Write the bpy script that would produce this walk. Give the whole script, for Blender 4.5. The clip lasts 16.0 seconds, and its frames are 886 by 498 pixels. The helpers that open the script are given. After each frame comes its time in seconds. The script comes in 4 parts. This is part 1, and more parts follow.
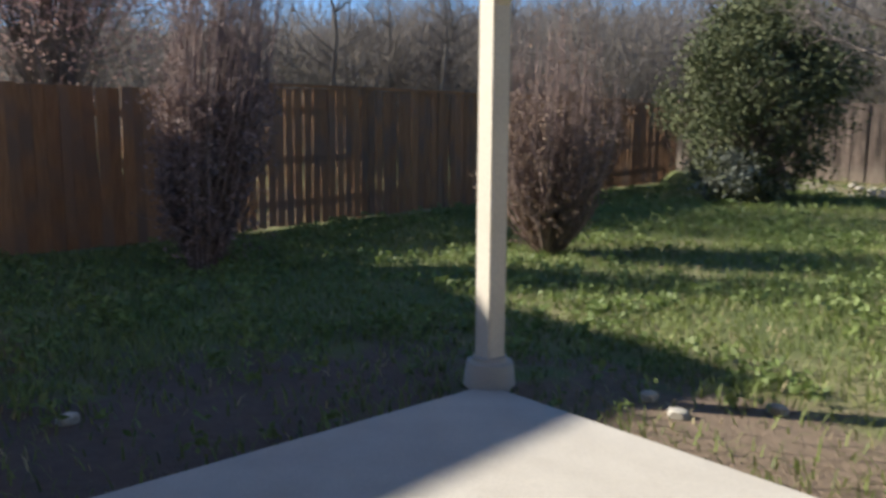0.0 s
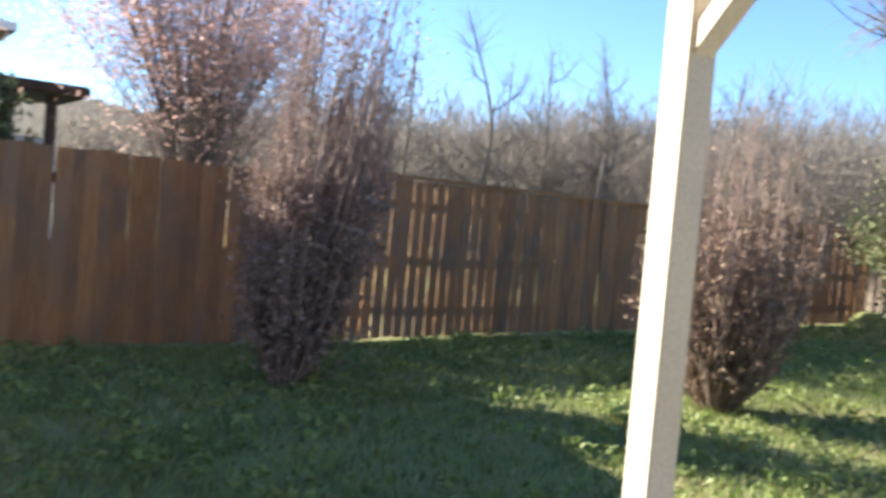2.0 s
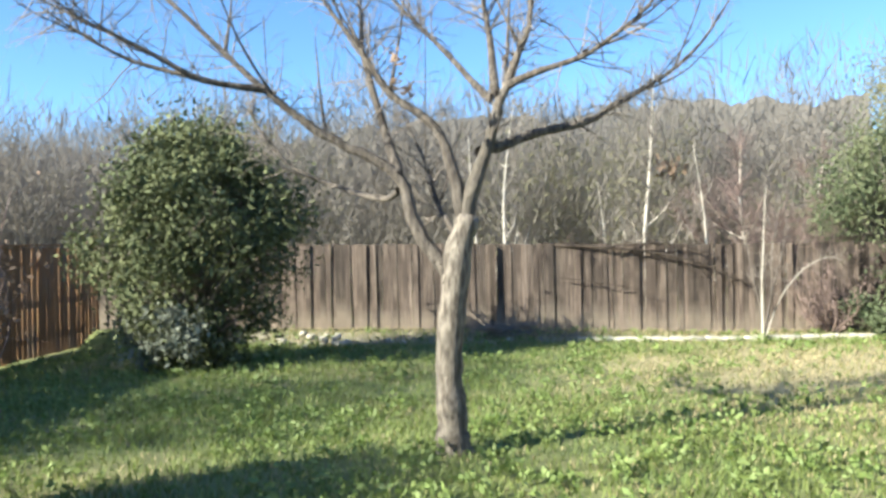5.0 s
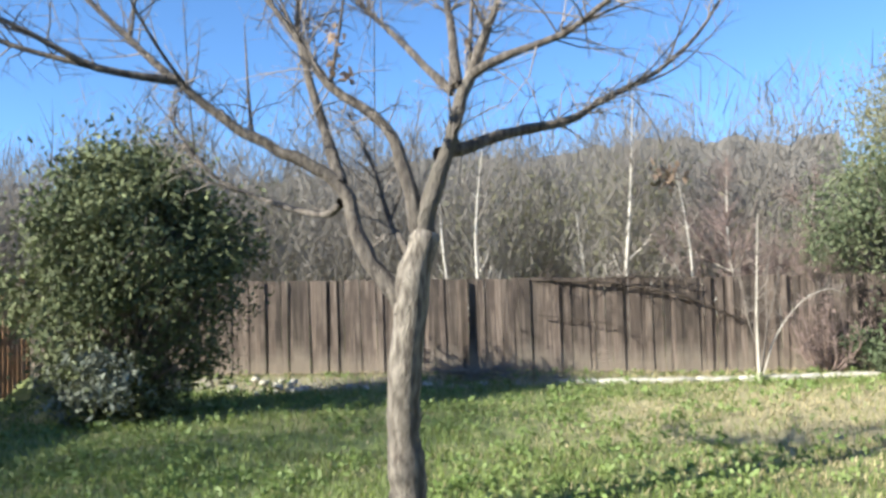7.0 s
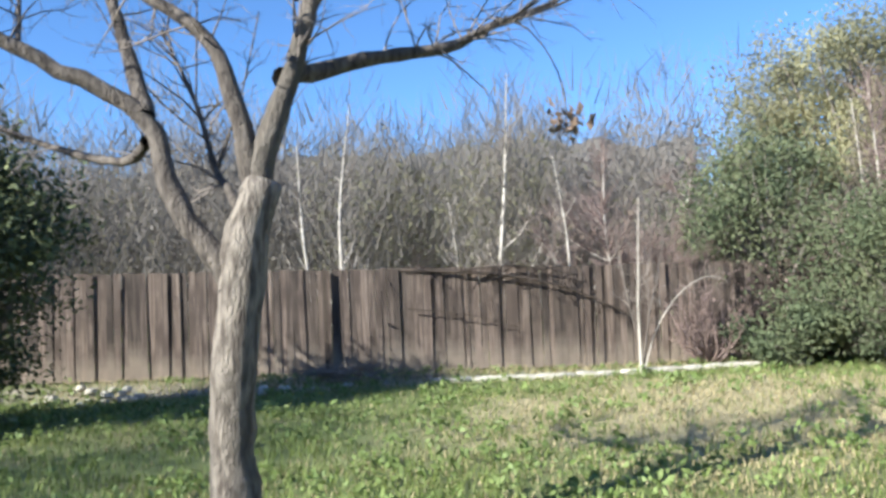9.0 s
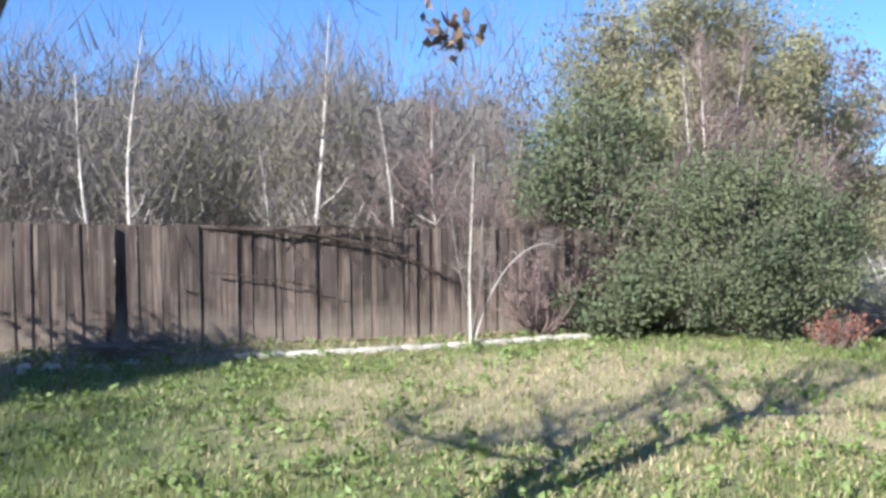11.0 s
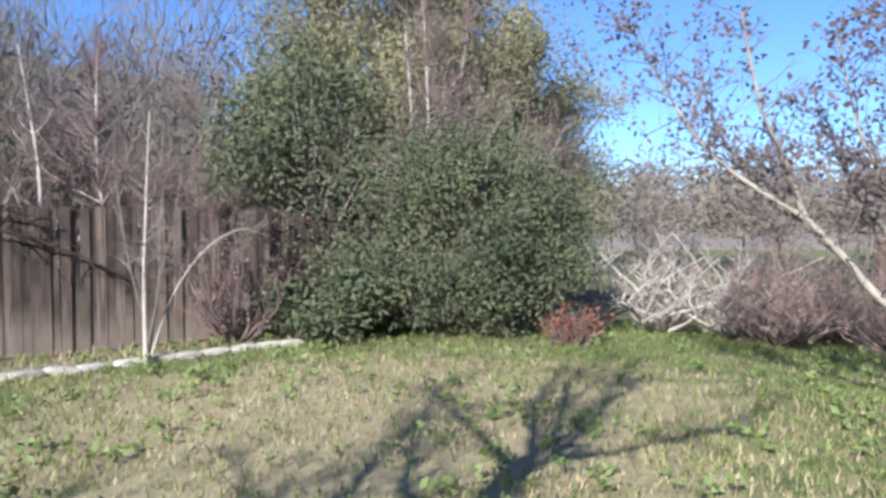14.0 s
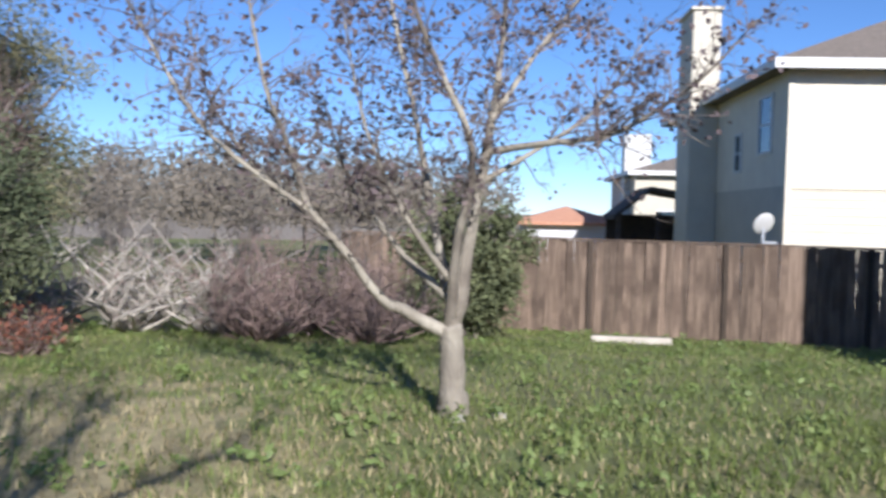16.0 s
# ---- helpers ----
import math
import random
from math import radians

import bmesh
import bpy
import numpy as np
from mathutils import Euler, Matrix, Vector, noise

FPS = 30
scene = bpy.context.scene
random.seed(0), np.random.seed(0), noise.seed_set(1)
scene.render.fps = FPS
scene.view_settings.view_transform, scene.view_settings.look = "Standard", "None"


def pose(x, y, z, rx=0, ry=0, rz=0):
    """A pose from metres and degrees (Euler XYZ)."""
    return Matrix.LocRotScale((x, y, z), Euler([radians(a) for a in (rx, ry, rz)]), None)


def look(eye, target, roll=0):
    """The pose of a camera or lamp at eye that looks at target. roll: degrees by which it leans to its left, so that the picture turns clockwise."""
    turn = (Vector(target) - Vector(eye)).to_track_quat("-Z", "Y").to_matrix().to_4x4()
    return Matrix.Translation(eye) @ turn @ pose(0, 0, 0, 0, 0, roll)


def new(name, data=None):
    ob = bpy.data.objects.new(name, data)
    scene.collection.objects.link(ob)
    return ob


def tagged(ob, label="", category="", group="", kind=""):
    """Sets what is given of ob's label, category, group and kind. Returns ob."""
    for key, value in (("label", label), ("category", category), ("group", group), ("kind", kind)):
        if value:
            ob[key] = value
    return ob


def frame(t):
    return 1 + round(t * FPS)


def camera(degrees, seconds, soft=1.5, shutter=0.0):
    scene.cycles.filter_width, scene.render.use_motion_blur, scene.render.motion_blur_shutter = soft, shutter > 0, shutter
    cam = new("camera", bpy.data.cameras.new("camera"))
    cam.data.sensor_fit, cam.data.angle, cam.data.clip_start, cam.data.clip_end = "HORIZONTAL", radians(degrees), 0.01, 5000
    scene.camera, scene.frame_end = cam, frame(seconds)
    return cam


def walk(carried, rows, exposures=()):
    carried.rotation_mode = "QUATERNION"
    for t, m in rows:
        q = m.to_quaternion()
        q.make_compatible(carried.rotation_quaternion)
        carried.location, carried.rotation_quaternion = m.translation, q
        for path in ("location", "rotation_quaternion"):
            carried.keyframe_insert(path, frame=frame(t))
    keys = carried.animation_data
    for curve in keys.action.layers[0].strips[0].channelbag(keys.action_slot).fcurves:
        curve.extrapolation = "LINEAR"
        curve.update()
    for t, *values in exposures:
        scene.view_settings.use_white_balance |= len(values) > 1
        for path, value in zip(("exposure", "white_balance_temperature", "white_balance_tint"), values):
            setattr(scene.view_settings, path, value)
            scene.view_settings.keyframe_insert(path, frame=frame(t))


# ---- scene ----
cam = camera(56.0, 16.0, soft=3.1, shutter=0.2)
PATH = [
    (0, (1.609, -3.525, 1.496), (0.276, -2.067, 1.187), 0.4),
    (0.5, (1.290, -3.190, 1.458), (-0.312, -2.017, 1.222), 1.6),
    (1, (1.010, -2.985, 1.515), (-0.778, -2.108, 1.325), 2.7),
    (1.5, (0.864, -2.694, 1.557), (-0.943, -1.848, 1.41), 3.8),
    (2, (0.498, -2.279, 1.501), (-1.093, -1.07, 1.423), 4.9),
    (2.5, (0.325, -1.983, 1.501), (-0.888, -0.392, 1.483), 3.1),
    (3, (0.336, -1.65, 1.551), (-0.571, 0.132, 1.532), 2.3),
    (3.3, (0.259, -1.453, 1.558), (-0.481, 0.398, 1.536), 1.5),
    (3.5, (0.207, -1.322, 1.562), (-0.421, 0.576, 1.539), 1.0),
    (4, (0.147, -1.124, 1.623), (-0.261, 0.834, 1.595), -0.1),
    (4.5, (0.127, -0.867, 1.651), (-0.129, 1.116, 1.635), -0.7),
    (5, (0.061, -0.592, 1.682), (-0.087, 1.402, 1.687), -1.3),
    (5.2, (0.034, -0.481, 1.687), (-0.089, 1.516, 1.702), -1.4),
    (7.5, (0.145, 1.08, 1.49), (0.078, 3.075, 1.614), -2.1),
    (8, (0.148, 1.451, 1.436), (0.147, 3.446, 1.567), -2.2),
    (8.5, (0.147, 1.773, 1.399), (0.252, 3.766, 1.521), -2.4),
    (9, (0.179, 2.067, 1.369), (0.407, 4.051, 1.471), -2.5),
    (9.5, (0.217, 2.425, 1.374), (0.57, 4.393, 1.442), -2.2),
    (9.7, (0.221, 2.603, 1.381), (0.627, 4.561, 1.438), -1.9),
    (11.8, (0.332, 4.049, 1.449), (1.149, 5.874, 1.41), -0.9),
    (12, (0.424, 4.206, 1.452), (1.278, 6.014, 1.411), -0.8),
    (12.5, (0.686, 4.641, 1.454), (1.642, 6.397, 1.409), -0.6),
    (13, (0.85, 5.014, 1.448), (1.921, 6.702, 1.401), -0.8),
    (13.5, (1.041, 5.282, 1.472), (2.22, 6.896, 1.418), -0.9),
    (14, (1.288, 5.545, 1.469), (2.574, 7.075, 1.406), -0.7),
    (14.5, (1.498, 5.815, 1.485), (2.931, 7.208, 1.409), -0.4),
    (15, (1.757, 5.995, 1.463), (3.356, 7.193, 1.387), -0.2),
    (15.5, (2.027, 6.189, 1.47), (3.808, 7.095, 1.384), 0.5),
    (16, (2.065, 6.247, 1.467), (4.0, 6.746, 1.382), 1.3),
]
EXPOSURE = [(0, 0.80, 6350, 10), (0.5, 1.75, 6750, 11), (1, 2.25, 6800, 13), (1.5, 2.34, 6720, 11), (2, 2.0, 6760, 8), (2.5, 1.78, 6900, 4), (3, 1.78, 6780, 1), (4, 1.86, 6500, 0), (5, 1.70, 6350, 0), (7.5, 1.4, 6050, 4), (9, 1.34, 5850, 5), (12, 1.20, 5640, 13), (14.5, 0.85, 5640, 14), (15.5, 0.78, 5650, 13), (16, 0.48, 5700, 14)]
walk(cam, [(t, look(eye, target, roll)) for t, eye, target, roll in PATH], EXPOSURE)




# ---- world, sun, exposure ----
SUN_WAY = Vector((0.877, 0.480, -0.54)).normalized()      # the way the sunlight travels
world = bpy.data.worlds.new("sky_world")
scene.world = world
world.use_nodes = True
wn = world.node_tree
sky = wn.nodes.new("ShaderNodeTexSky")
sky.sky_type = "NISHITA"
sky.sun_disc = False
sky.sun_elevation = math.asin(-SUN_WAY.z)
sky.sun_rotation = math.atan2(-SUN_WAY.x, -SUN_WAY.y) % (2 * math.pi)
sky.air_density, sky.dust_density, sky.ozone_density = 0.75, 0.0, 6.0
wn.nodes["Background"].inputs["Strength"].default_value = 0.098
wn.links.new(sky.outputs[0], wn.nodes["Background"].inputs[0])
sun = new("sun", bpy.data.lights.new("sun", "SUN"))
sun.data.energy, sun.data.angle, sun.data.color = 5.0, radians(0.55), (1.0, 0.94, 0.83)
sun.matrix_world = look((0, 0, 30), Vector((0, 0, 30)) + SUN_WAY)


# ---- materials ----
def mat(name, a, b, scale=6.0, rough=0.85, stretch=(1, 1, 1), bump=0.3, fine=40.0, spread=0.25, c=None, big=0.6, metal=0.0, trans=0.0, island=False, vary=None):
    """Two-scale mottled surface between the colours a and b, with a third one c in large patches."""
    m = bpy.data.materials.new(name)
    m.use_nodes = True
    n, l = m.node_tree.nodes, m.node_tree.links
    out = n["Principled BSDF"]
    tc = n.new("ShaderNodeTexCoord")
    mp = n.new("ShaderNodeMapping")
    mp.inputs["Scale"].default_value = stretch
    place = tc.outputs["Object"]
    if not island:
        shift = n.new("ShaderNodeVectorMath")
        shift.operation = "MULTIPLY_ADD"
        info = n.new("ShaderNodeObjectInfo")
        l.new(info.outputs["Random"], shift.inputs[0])
        shift.inputs[1].default_value = (31.0, 17.0, 23.0)
        l.new(place, shift.inputs[2])
        place = shift.outputs[0]
    l.new(place, mp.inputs["Vector"])
    n1 = n.new("ShaderNodeTexNoise")
    n1.inputs["Scale"].default_value, n1.inputs["Detail"].default_value = scale, 6
    n2 = n.new("ShaderNodeTexNoise")
    n2.inputs["Scale"].default_value, n2.inputs["Detail"].default_value = fine, 4
    l.new(mp.outputs[0], n1.inputs["Vector"])
    l.new(mp.outputs[0], n2.inputs["Vector"])
    mix = n.new("ShaderNodeMix")
    mix.data_type = "RGBA"
    mix.inputs["A"].default_value, mix.inputs["B"].default_value = (*a, 1), (*b, 1)
    ramp = n.new("ShaderNodeMapRange")
    ramp.inputs["From Min"].default_value, ramp.inputs["From Max"].default_value = 0.5 - spread, 0.5 + spread
    l.new(n1.outputs[0], ramp.inputs["Value"])
    l.new(ramp.outputs[0], mix.inputs["Factor"])
    colour = mix.outputs["Result"]
    if c:
        n3 = n.new("ShaderNodeTexNoise")
        n3.inputs["Scale"].default_value, n3.inputs["Detail"].default_value = big, 3
        l.new(place, n3.inputs["Vector"])
        r3 = n.new("ShaderNodeMapRange")
        r3.inputs["From Min"].default_value, r3.inputs["From Max"].default_value = 0.45, 0.65
        l.new(n3.outputs[0], r3.inputs["Value"])
        m3 = n.new("ShaderNodeMix")
        m3.data_type = "RGBA"
        l.new(colour, m3.inputs["A"])
        m3.inputs["B"].default_value = (*c, 1)
        l.new(r3.outputs[0], m3.inputs["Factor"])
        colour = m3.outputs["Result"]
    # every piece a little lighter or darker than its neighbour
    if island:
        rnd = n.new("ShaderNodeNewGeometry").outputs["Random Per Island"]
    else:
        rnd = n.new("ShaderNodeObjectInfo").outputs["Random"]
    vr = n.new("ShaderNodeMapRange")
    vr.inputs["To Min"].default_value, vr.inputs["To Max"].default_value = vary or ((0.55, 1.4) if island else (0.75, 1.25))
    l.new(rnd, vr.inputs["Value"])
    hsv = n.new("ShaderNodeHueSaturation")
    l.new(vr.outputs[0], hsv.inputs["Value"])
    l.new(colour, hsv.inputs["Color"])
    fr = n.new("ShaderNodeMapRange")
    fr.inputs["To Min"].default_value, fr.inputs["To Max"].default_value = 0.8, 1.2
    l.new(n2.outputs[0], fr.inputs["Value"])
    h2 = n.new("ShaderNodeHueSaturation")
    l.new(fr.outputs[0], h2.inputs["Value"])
    l.new(hsv.outputs[0], h2.inputs["Color"])
    l.new(h2.outputs[0], out.inputs["Base Color"])
    out.inputs["Roughness"].default_value = rough
    out.inputs["Metallic"].default_value = metal
    if bump:
        bp = n.new("ShaderNodeBump")
        bp.inputs["Strength"].default_value, bp.inputs["Distance"].default_value = min(bump, 1.0), 0.03
        l.new(n2.outputs[0], bp.inputs["Height"])
        l.new(bp.outputs[0], out.inputs["Normal"])
    if trans:
        tr = n.new("ShaderNodeBsdfTranslucent")
        l.new(h2.outputs[0], tr.inputs["Color"])
        ms = n.new("ShaderNodeMixShader")
        ms.inputs[0].default_value = trans
        l.new(out.outputs[0], ms.inputs[1])
        l.new(tr.outputs[0], ms.inputs[2])
        l.new(ms.outputs[0], n["Material Output"].inputs["Surface"])
    return m


M_LAWN = mat("lawn_soil", (0.10, 0.125, 0.035), (0.18, 0.20, 0.065), 3.0, 0.95, bump=0.7, fine=60, c=(0.22, 0.20, 0.09), big=0.5)


def worn_patch(m, colour, centre, size, ragged=0.5):
    """An oval of bare soil or dead turf with a ragged rim, worn into the lawn."""
    n, l = m.node_tree.nodes, m.node_tree.links
    out = n["Principled BSDF"]
    before = out.inputs["Base Color"].links[0].from_socket
    tc = n.new("ShaderNodeTexCoord")
    mp = n.new("ShaderNodeMapping")
    mp.vector_type = "POINT"
    mp.inputs["Location"].default_value = (-centre[0] / size[0], -centre[1] / size[1], 0)
    mp.inputs["Scale"].default_value = (1 / size[0], 1 / size[1], 0.2)
    l.new(tc.outputs["Object"], mp.inputs["Vector"])
    g = n.new("ShaderNodeTexGradient")
    g.gradient_type = "SPHERICAL"
    l.new(mp.outputs[0], g.inputs["Vector"])
    nz = n.new("ShaderNodeTexNoise")
    nz.inputs["Scale"].default_value, nz.inputs["Detail"].default_value = 2.2, 8
    l.new(tc.outputs["Object"], nz.inputs["Vector"])
    add = n.new("ShaderNodeMath")
    add.operation = "MULTIPLY_ADD"
    l.new(nz.outputs[0], add.inputs[0])
    add.inputs[1].default_value = ragged * 2
    l.new(g.outputs["Fac"], add.inputs[2])
    r = n.new("ShaderNodeMapRange")
    r.inputs["From Min"].default_value, r.inputs["From Max"].default_value = 0.25 + ragged, 0.5 + ragged
    l.new(add.outputs[0], r.inputs["Value"])
    keep = n.new("ShaderNodeMath")
    keep.operation = "MULTIPLY"
    rim = n.new("ShaderNodeMapRange")
    rim.inputs["From Max"].default_value = 0.25
    l.new(g.outputs["Fac"], rim.inputs["Value"])
    l.new(r.outputs[0], keep.inputs[0])
    l.new(rim.outputs[0], keep.inputs[1])
    fine = n.new("ShaderNodeTexNoise")
    fine.inputs["Scale"].default_value, fine.inputs["Detail"].default_value = 14, 6
    l.new(tc.outputs["Object"], fine.inputs["Vector"])
    tone = n.new("ShaderNodeMix")
    tone.data_type = "RGBA"
    tone.inputs["A"].default_value, tone.inputs["B"].default_value = (*[c * 0.6 for c in colour], 1), (*[c * 1.4 for c in colour], 1)
    l.new(fine.outputs[0], tone.inputs["Factor"])
    mix = n.new("ShaderNodeMix")
    mix.data_type = "RGBA"
    l.new(keep.outputs[0], mix.inputs["Factor"])
    l.new(before, mix.inputs["A"])
    l.new(tone.outputs["Result"], mix.inputs["B"])
    l.new(mix.outputs["Result"], out.inputs["Base Color"])


worn_patch(M_LAWN, (0.40, 0.33, 0.18), (4.8, 10.8), (5.5, 4.6))
worn_patch(M_LAWN, (0.34, 0.29, 0.22), (0.0, 15.1), (9.0, 1.0), 0.3)
worn_patch(M_LAWN, (0.15, 0.11, 0.085), (-1.9, -1.6), (2.0, 3.2), 0.8)
worn_patch(M_LAWN, (0.23, 0.165, 0.11), (-0.1, 0.35), (2.0, 1.0), 0.8)
worn_patch(M_LAWN, (0.18, 0.11, 0.05), (-4.1, -1.9), (0.9, 0.7))
M_GRASS = mat("grass_blade", (0.135, 0.185, 0.04), (0.27, 0.305, 0.09), 1.2, 0.6, bump=0, trans=0.35, island=True)
M_STRAW = mat("dry_grass", (0.36, 0.29, 0.15), (0.50, 0.42, 0.24), 1.2, 0.8, bump=0, trans=0.25, island=True)
M_WEED = mat("weed_leaf", (0.14, 0.205, 0.05), (0.27, 0.325, 0.11), 2.0, 0.6, bump=0, trans=0.3, island=True, vary=(0.75, 1.25))
M_DIRT = mat("bare_dirt", (0.13, 0.10, 0.08), (0.24, 0.19, 0.15), 5.0, 0.95, bump=0.8, fine=70)
M_CONC = mat("concrete", (0.50, 0.45, 0.38), (0.60, 0.55, 0.47), 3.0, 0.85, bump=0.25, fine=120)
M_PAINT = mat("cream_paint", (0.72, 0.63, 0.50), (0.78, 0.69, 0.56), 4.0, 0.6, bump=0.1, fine=60)
M_PICKET = mat("cedar_picket", (0.23, 0.115, 0.05), (0.39, 0.205, 0.095), 3.0, 0.85, (14, 14, 1.2), 0.5, 30, c=(0.22, 0.14, 0.09), big=1.5, vary=(0.82, 1.18))
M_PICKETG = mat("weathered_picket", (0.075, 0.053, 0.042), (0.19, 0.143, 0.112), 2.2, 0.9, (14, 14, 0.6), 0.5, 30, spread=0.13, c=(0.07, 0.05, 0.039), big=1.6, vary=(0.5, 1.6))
M_PICKETR = mat("brown_picket", (0.15, 0.105, 0.075), (0.30, 0.215, 0.155), 2.2, 0.9, (14, 14, 0.6), 0.5, 30, spread=0.13, c=(0.13, 0.09, 0.065), big=1.6, vary=(0.6, 1.3))


def mud_foot(m, colour, top):
    """Dried mud splashed on the foot of a board, ragged at its upper rim."""
    n, l = m.node_tree.nodes, m.node_tree.links
    out = n["Principled BSDF"]
    before = out.inputs["Base Color"].links[0].from_socket
    tc = n.new("ShaderNodeTexCoord")
    xyz = n.new("ShaderNodeSeparateXYZ")
    l.new(tc.outputs["Object"], xyz.inputs[0])
    info = n.new("ShaderNodeObjectInfo")
    wander = n.new("ShaderNodeMath")
    wander.operation = "MULTIPLY_ADD"
    l.new(info.outputs["Random"], wander.inputs[0])
    wander.inputs[1].default_value = 0.3
    l.new(xyz.outputs["Z"], wander.inputs[2])
    nz = n.new("ShaderNodeTexNoise")
    nz.inputs["Scale"].default_value, nz.inputs["Detail"].default_value = 9, 6
    l.new(tc.outputs["Object"], nz.inputs["Vector"])
    rim = n.new("ShaderNodeMath")
    rim.operation = "MULTIPLY_ADD"
    l.new(nz.outputs[0], rim.inputs[0])
    rim.inputs[1].default_value = 0.3
    l.new(wander.outputs[0], rim.inputs[2])
    r = n.new("ShaderNodeMapRange")
    r.inputs["From Min"].default_value, r.inputs["From Max"].default_value = top + 0.35, top
    r.inputs["To Max"].default_value = 0.75
    l.new(rim.outputs[0], r.inputs["Value"])
    mix = n.new("ShaderNodeMix")
    mix.data_type = "RGBA"
    l.new(r.outputs[0], mix.inputs["Factor"])
    l.new(before, mix.inputs["A"])
    mix.inputs["B"].default_value = (*colour, 1)
    l.new(mix.outputs["Result"], out.inputs["Base Color"])


mud_foot(M_PICKETG, (0.27, 0.215, 0.165), 0.45)
M_POSTW = mat("dark_post_wood", (0.045, 0.033, 0.025), (0.085, 0.06, 0.042), 4.0, 0.9, (8, 8, 1), 0.4)
M_BARK = mat("pale_bark", (0.10, 0.078, 0.062), (0.32, 0.27, 0.22), 4.0, 0.9, (6, 6, 1.7), 1.0, 14, spread=0.13, c=(0.12, 0.10, 0.08), big=2.0, vary=(0.96, 1.04))
M_LIMB = mat("dark_limb_bark", (0.062, 0.048, 0.04), (0.20, 0.165, 0.135), 4.0, 0.95, (6, 6, 1.7), 1.0, 14, spread=0.16, vary=(0.96, 1.04))
M_BARK2 = mat("young_bark", (0.30, 0.26, 0.20), (0.48, 0.43, 0.34), 6.0, 0.85, (2, 2, 0.7), 0.6, 30, c=(0.17, 0.14, 0.11), big=1.6, vary=(0.96, 1.04))
M_TWIG = mat("grey_twig", (0.15, 0.12, 0.10), (0.27, 0.225, 0.19), 2.0, 0.9, bump=0, island=True)
M_STEM = mat("brown_stem", (0.17, 0.115, 0.097), (0.32, 0.23, 0.195), 3.0, 0.9, bump=0, island=True)
M_PALE = mat("bleached_branch", (0.38, 0.33, 0.275), (0.56, 0.505, 0.435), 3.0, 0.9, bump=0, island=True)
M_WOODS = mat("far_bare_wood", (0.195, 0.168, 0.146), (0.275, 0.242, 0.21), 0.25, 0.95, bump=0, trans=0.4, island=True, vary=(0.9, 1.1))
M_DEAD = mat("dead_leaf", (0.20, 0.13, 0.09), (0.33, 0.235, 0.165), 2.0, 0.85, bump=0, trans=0.2, island=True, vary=(0.7, 1.3))
M_MAUVE = mat("withered_leaf", (0.22, 0.15, 0.13), (0.34, 0.25, 0.22), 2.0, 0.85, bump=0, trans=0.2, island=True)
M_RED = mat("red_autumn_leaf", (0.46, 0.27, 0.23), (0.62, 0.45, 0.40), 2.0, 0.8, bump=0, trans=0.5, island=True, vary=(0.75, 1.2))
M_RUST = mat("rust_leaf", (0.22, 0.075, 0.045), (0.36, 0.15, 0.09), 2.0, 0.8, bump=0, trans=0.3, island=True)
M_WITHER = mat("dark_withered_leaf", (0.12, 0.09, 0.09), (0.21, 0.155, 0.155), 2.0, 0.85, bump=0, trans=0.25, island=True, vary=(0.75, 1.25))
M_HOLLY = mat("evergreen_leaf", (0.085, 0.105, 0.045), (0.195, 0.205, 0.095), 1.5, 0.9, bump=0, trans=0.12, island=True, vary=(0.5, 1.35))
M_SILVER = mat("silvery_leaf", (0.16, 0.175, 0.13), (0.27, 0.28, 0.22), 1.5, 0.9, bump=0, trans=0.15, island=True, vary=(0.6, 1.25))
M_HAZE = mat("far_olive_leaf", (0.17, 0.158, 0.095), (0.245, 0.225, 0.14), 0.25, 0.9, bump=0, trans=0.4, island=True, vary=(0.85, 1.15))
M_OLIVE = mat("olive_leaf", (0.22, 0.21, 0.125), (0.42, 0.385, 0.21), 0.45, 0.95, bump=0, trans=0.4, island=True, vary=(0.88, 1.12), spread=0.14)
M_CEDAR = mat("cedar_leaf", (0.09, 0.115, 0.058), (0.19, 0.205, 0.105), 0.9, 0.95, bump=0, trans=0.2, island=True, vary=(0.8, 1.15), spread=0.15)
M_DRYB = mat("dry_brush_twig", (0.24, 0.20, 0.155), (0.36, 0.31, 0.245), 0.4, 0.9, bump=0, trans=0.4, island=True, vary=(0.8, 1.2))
M_STONE = mat("pale_limestone", (0.42, 0.375, 0.30), (0.60, 0.55, 0.46), 6.0, 0.9, bump=0.6, fine=40)
M_BRICK = mat("beige_masonry", (0.50, 0.42, 0.36), (0.60, 0.52, 0.46), 5.0, 0.9, (1, 1, 6), 0.4, 40)
M_SIDING = mat("white_siding", (0.66, 0.64, 0.64), (0.74, 0.72, 0.72), 2.0, 0.7, bump=0.1)
M_CREAM = mat("cream_siding", (0.62, 0.55, 0.43), (0.70, 0.63, 0.50), 2.0, 0.75, bump=0.1)
M_ROOF = mat("brown_shingle", (0.16, 0.13, 0.10), (0.26, 0.21, 0.17), 8.0, 0.95, bump=0.6)
M_TRIM = mat("white_trim", (0.70, 0.68, 0.64), (0.78, 0.76, 0.72), 3.0, 0.6, bump=0.05)
M_TEAL = mat("grey_green_trim", (0.20, 0.28, 0.28), (0.26, 0.34, 0.34), 3.0, 0.7, bump=0.05)
M_GLASS = mat("window_glass", (0.03, 0.05, 0.06), (0.05, 0.07, 0.09), 2.0, 0.06, bump=0)
M_DARK = mat("dark_shade_wood", (0.05, 0.035, 0.03), (0.09, 0.065, 0.05), 4.0, 0.9, bump=0.2)
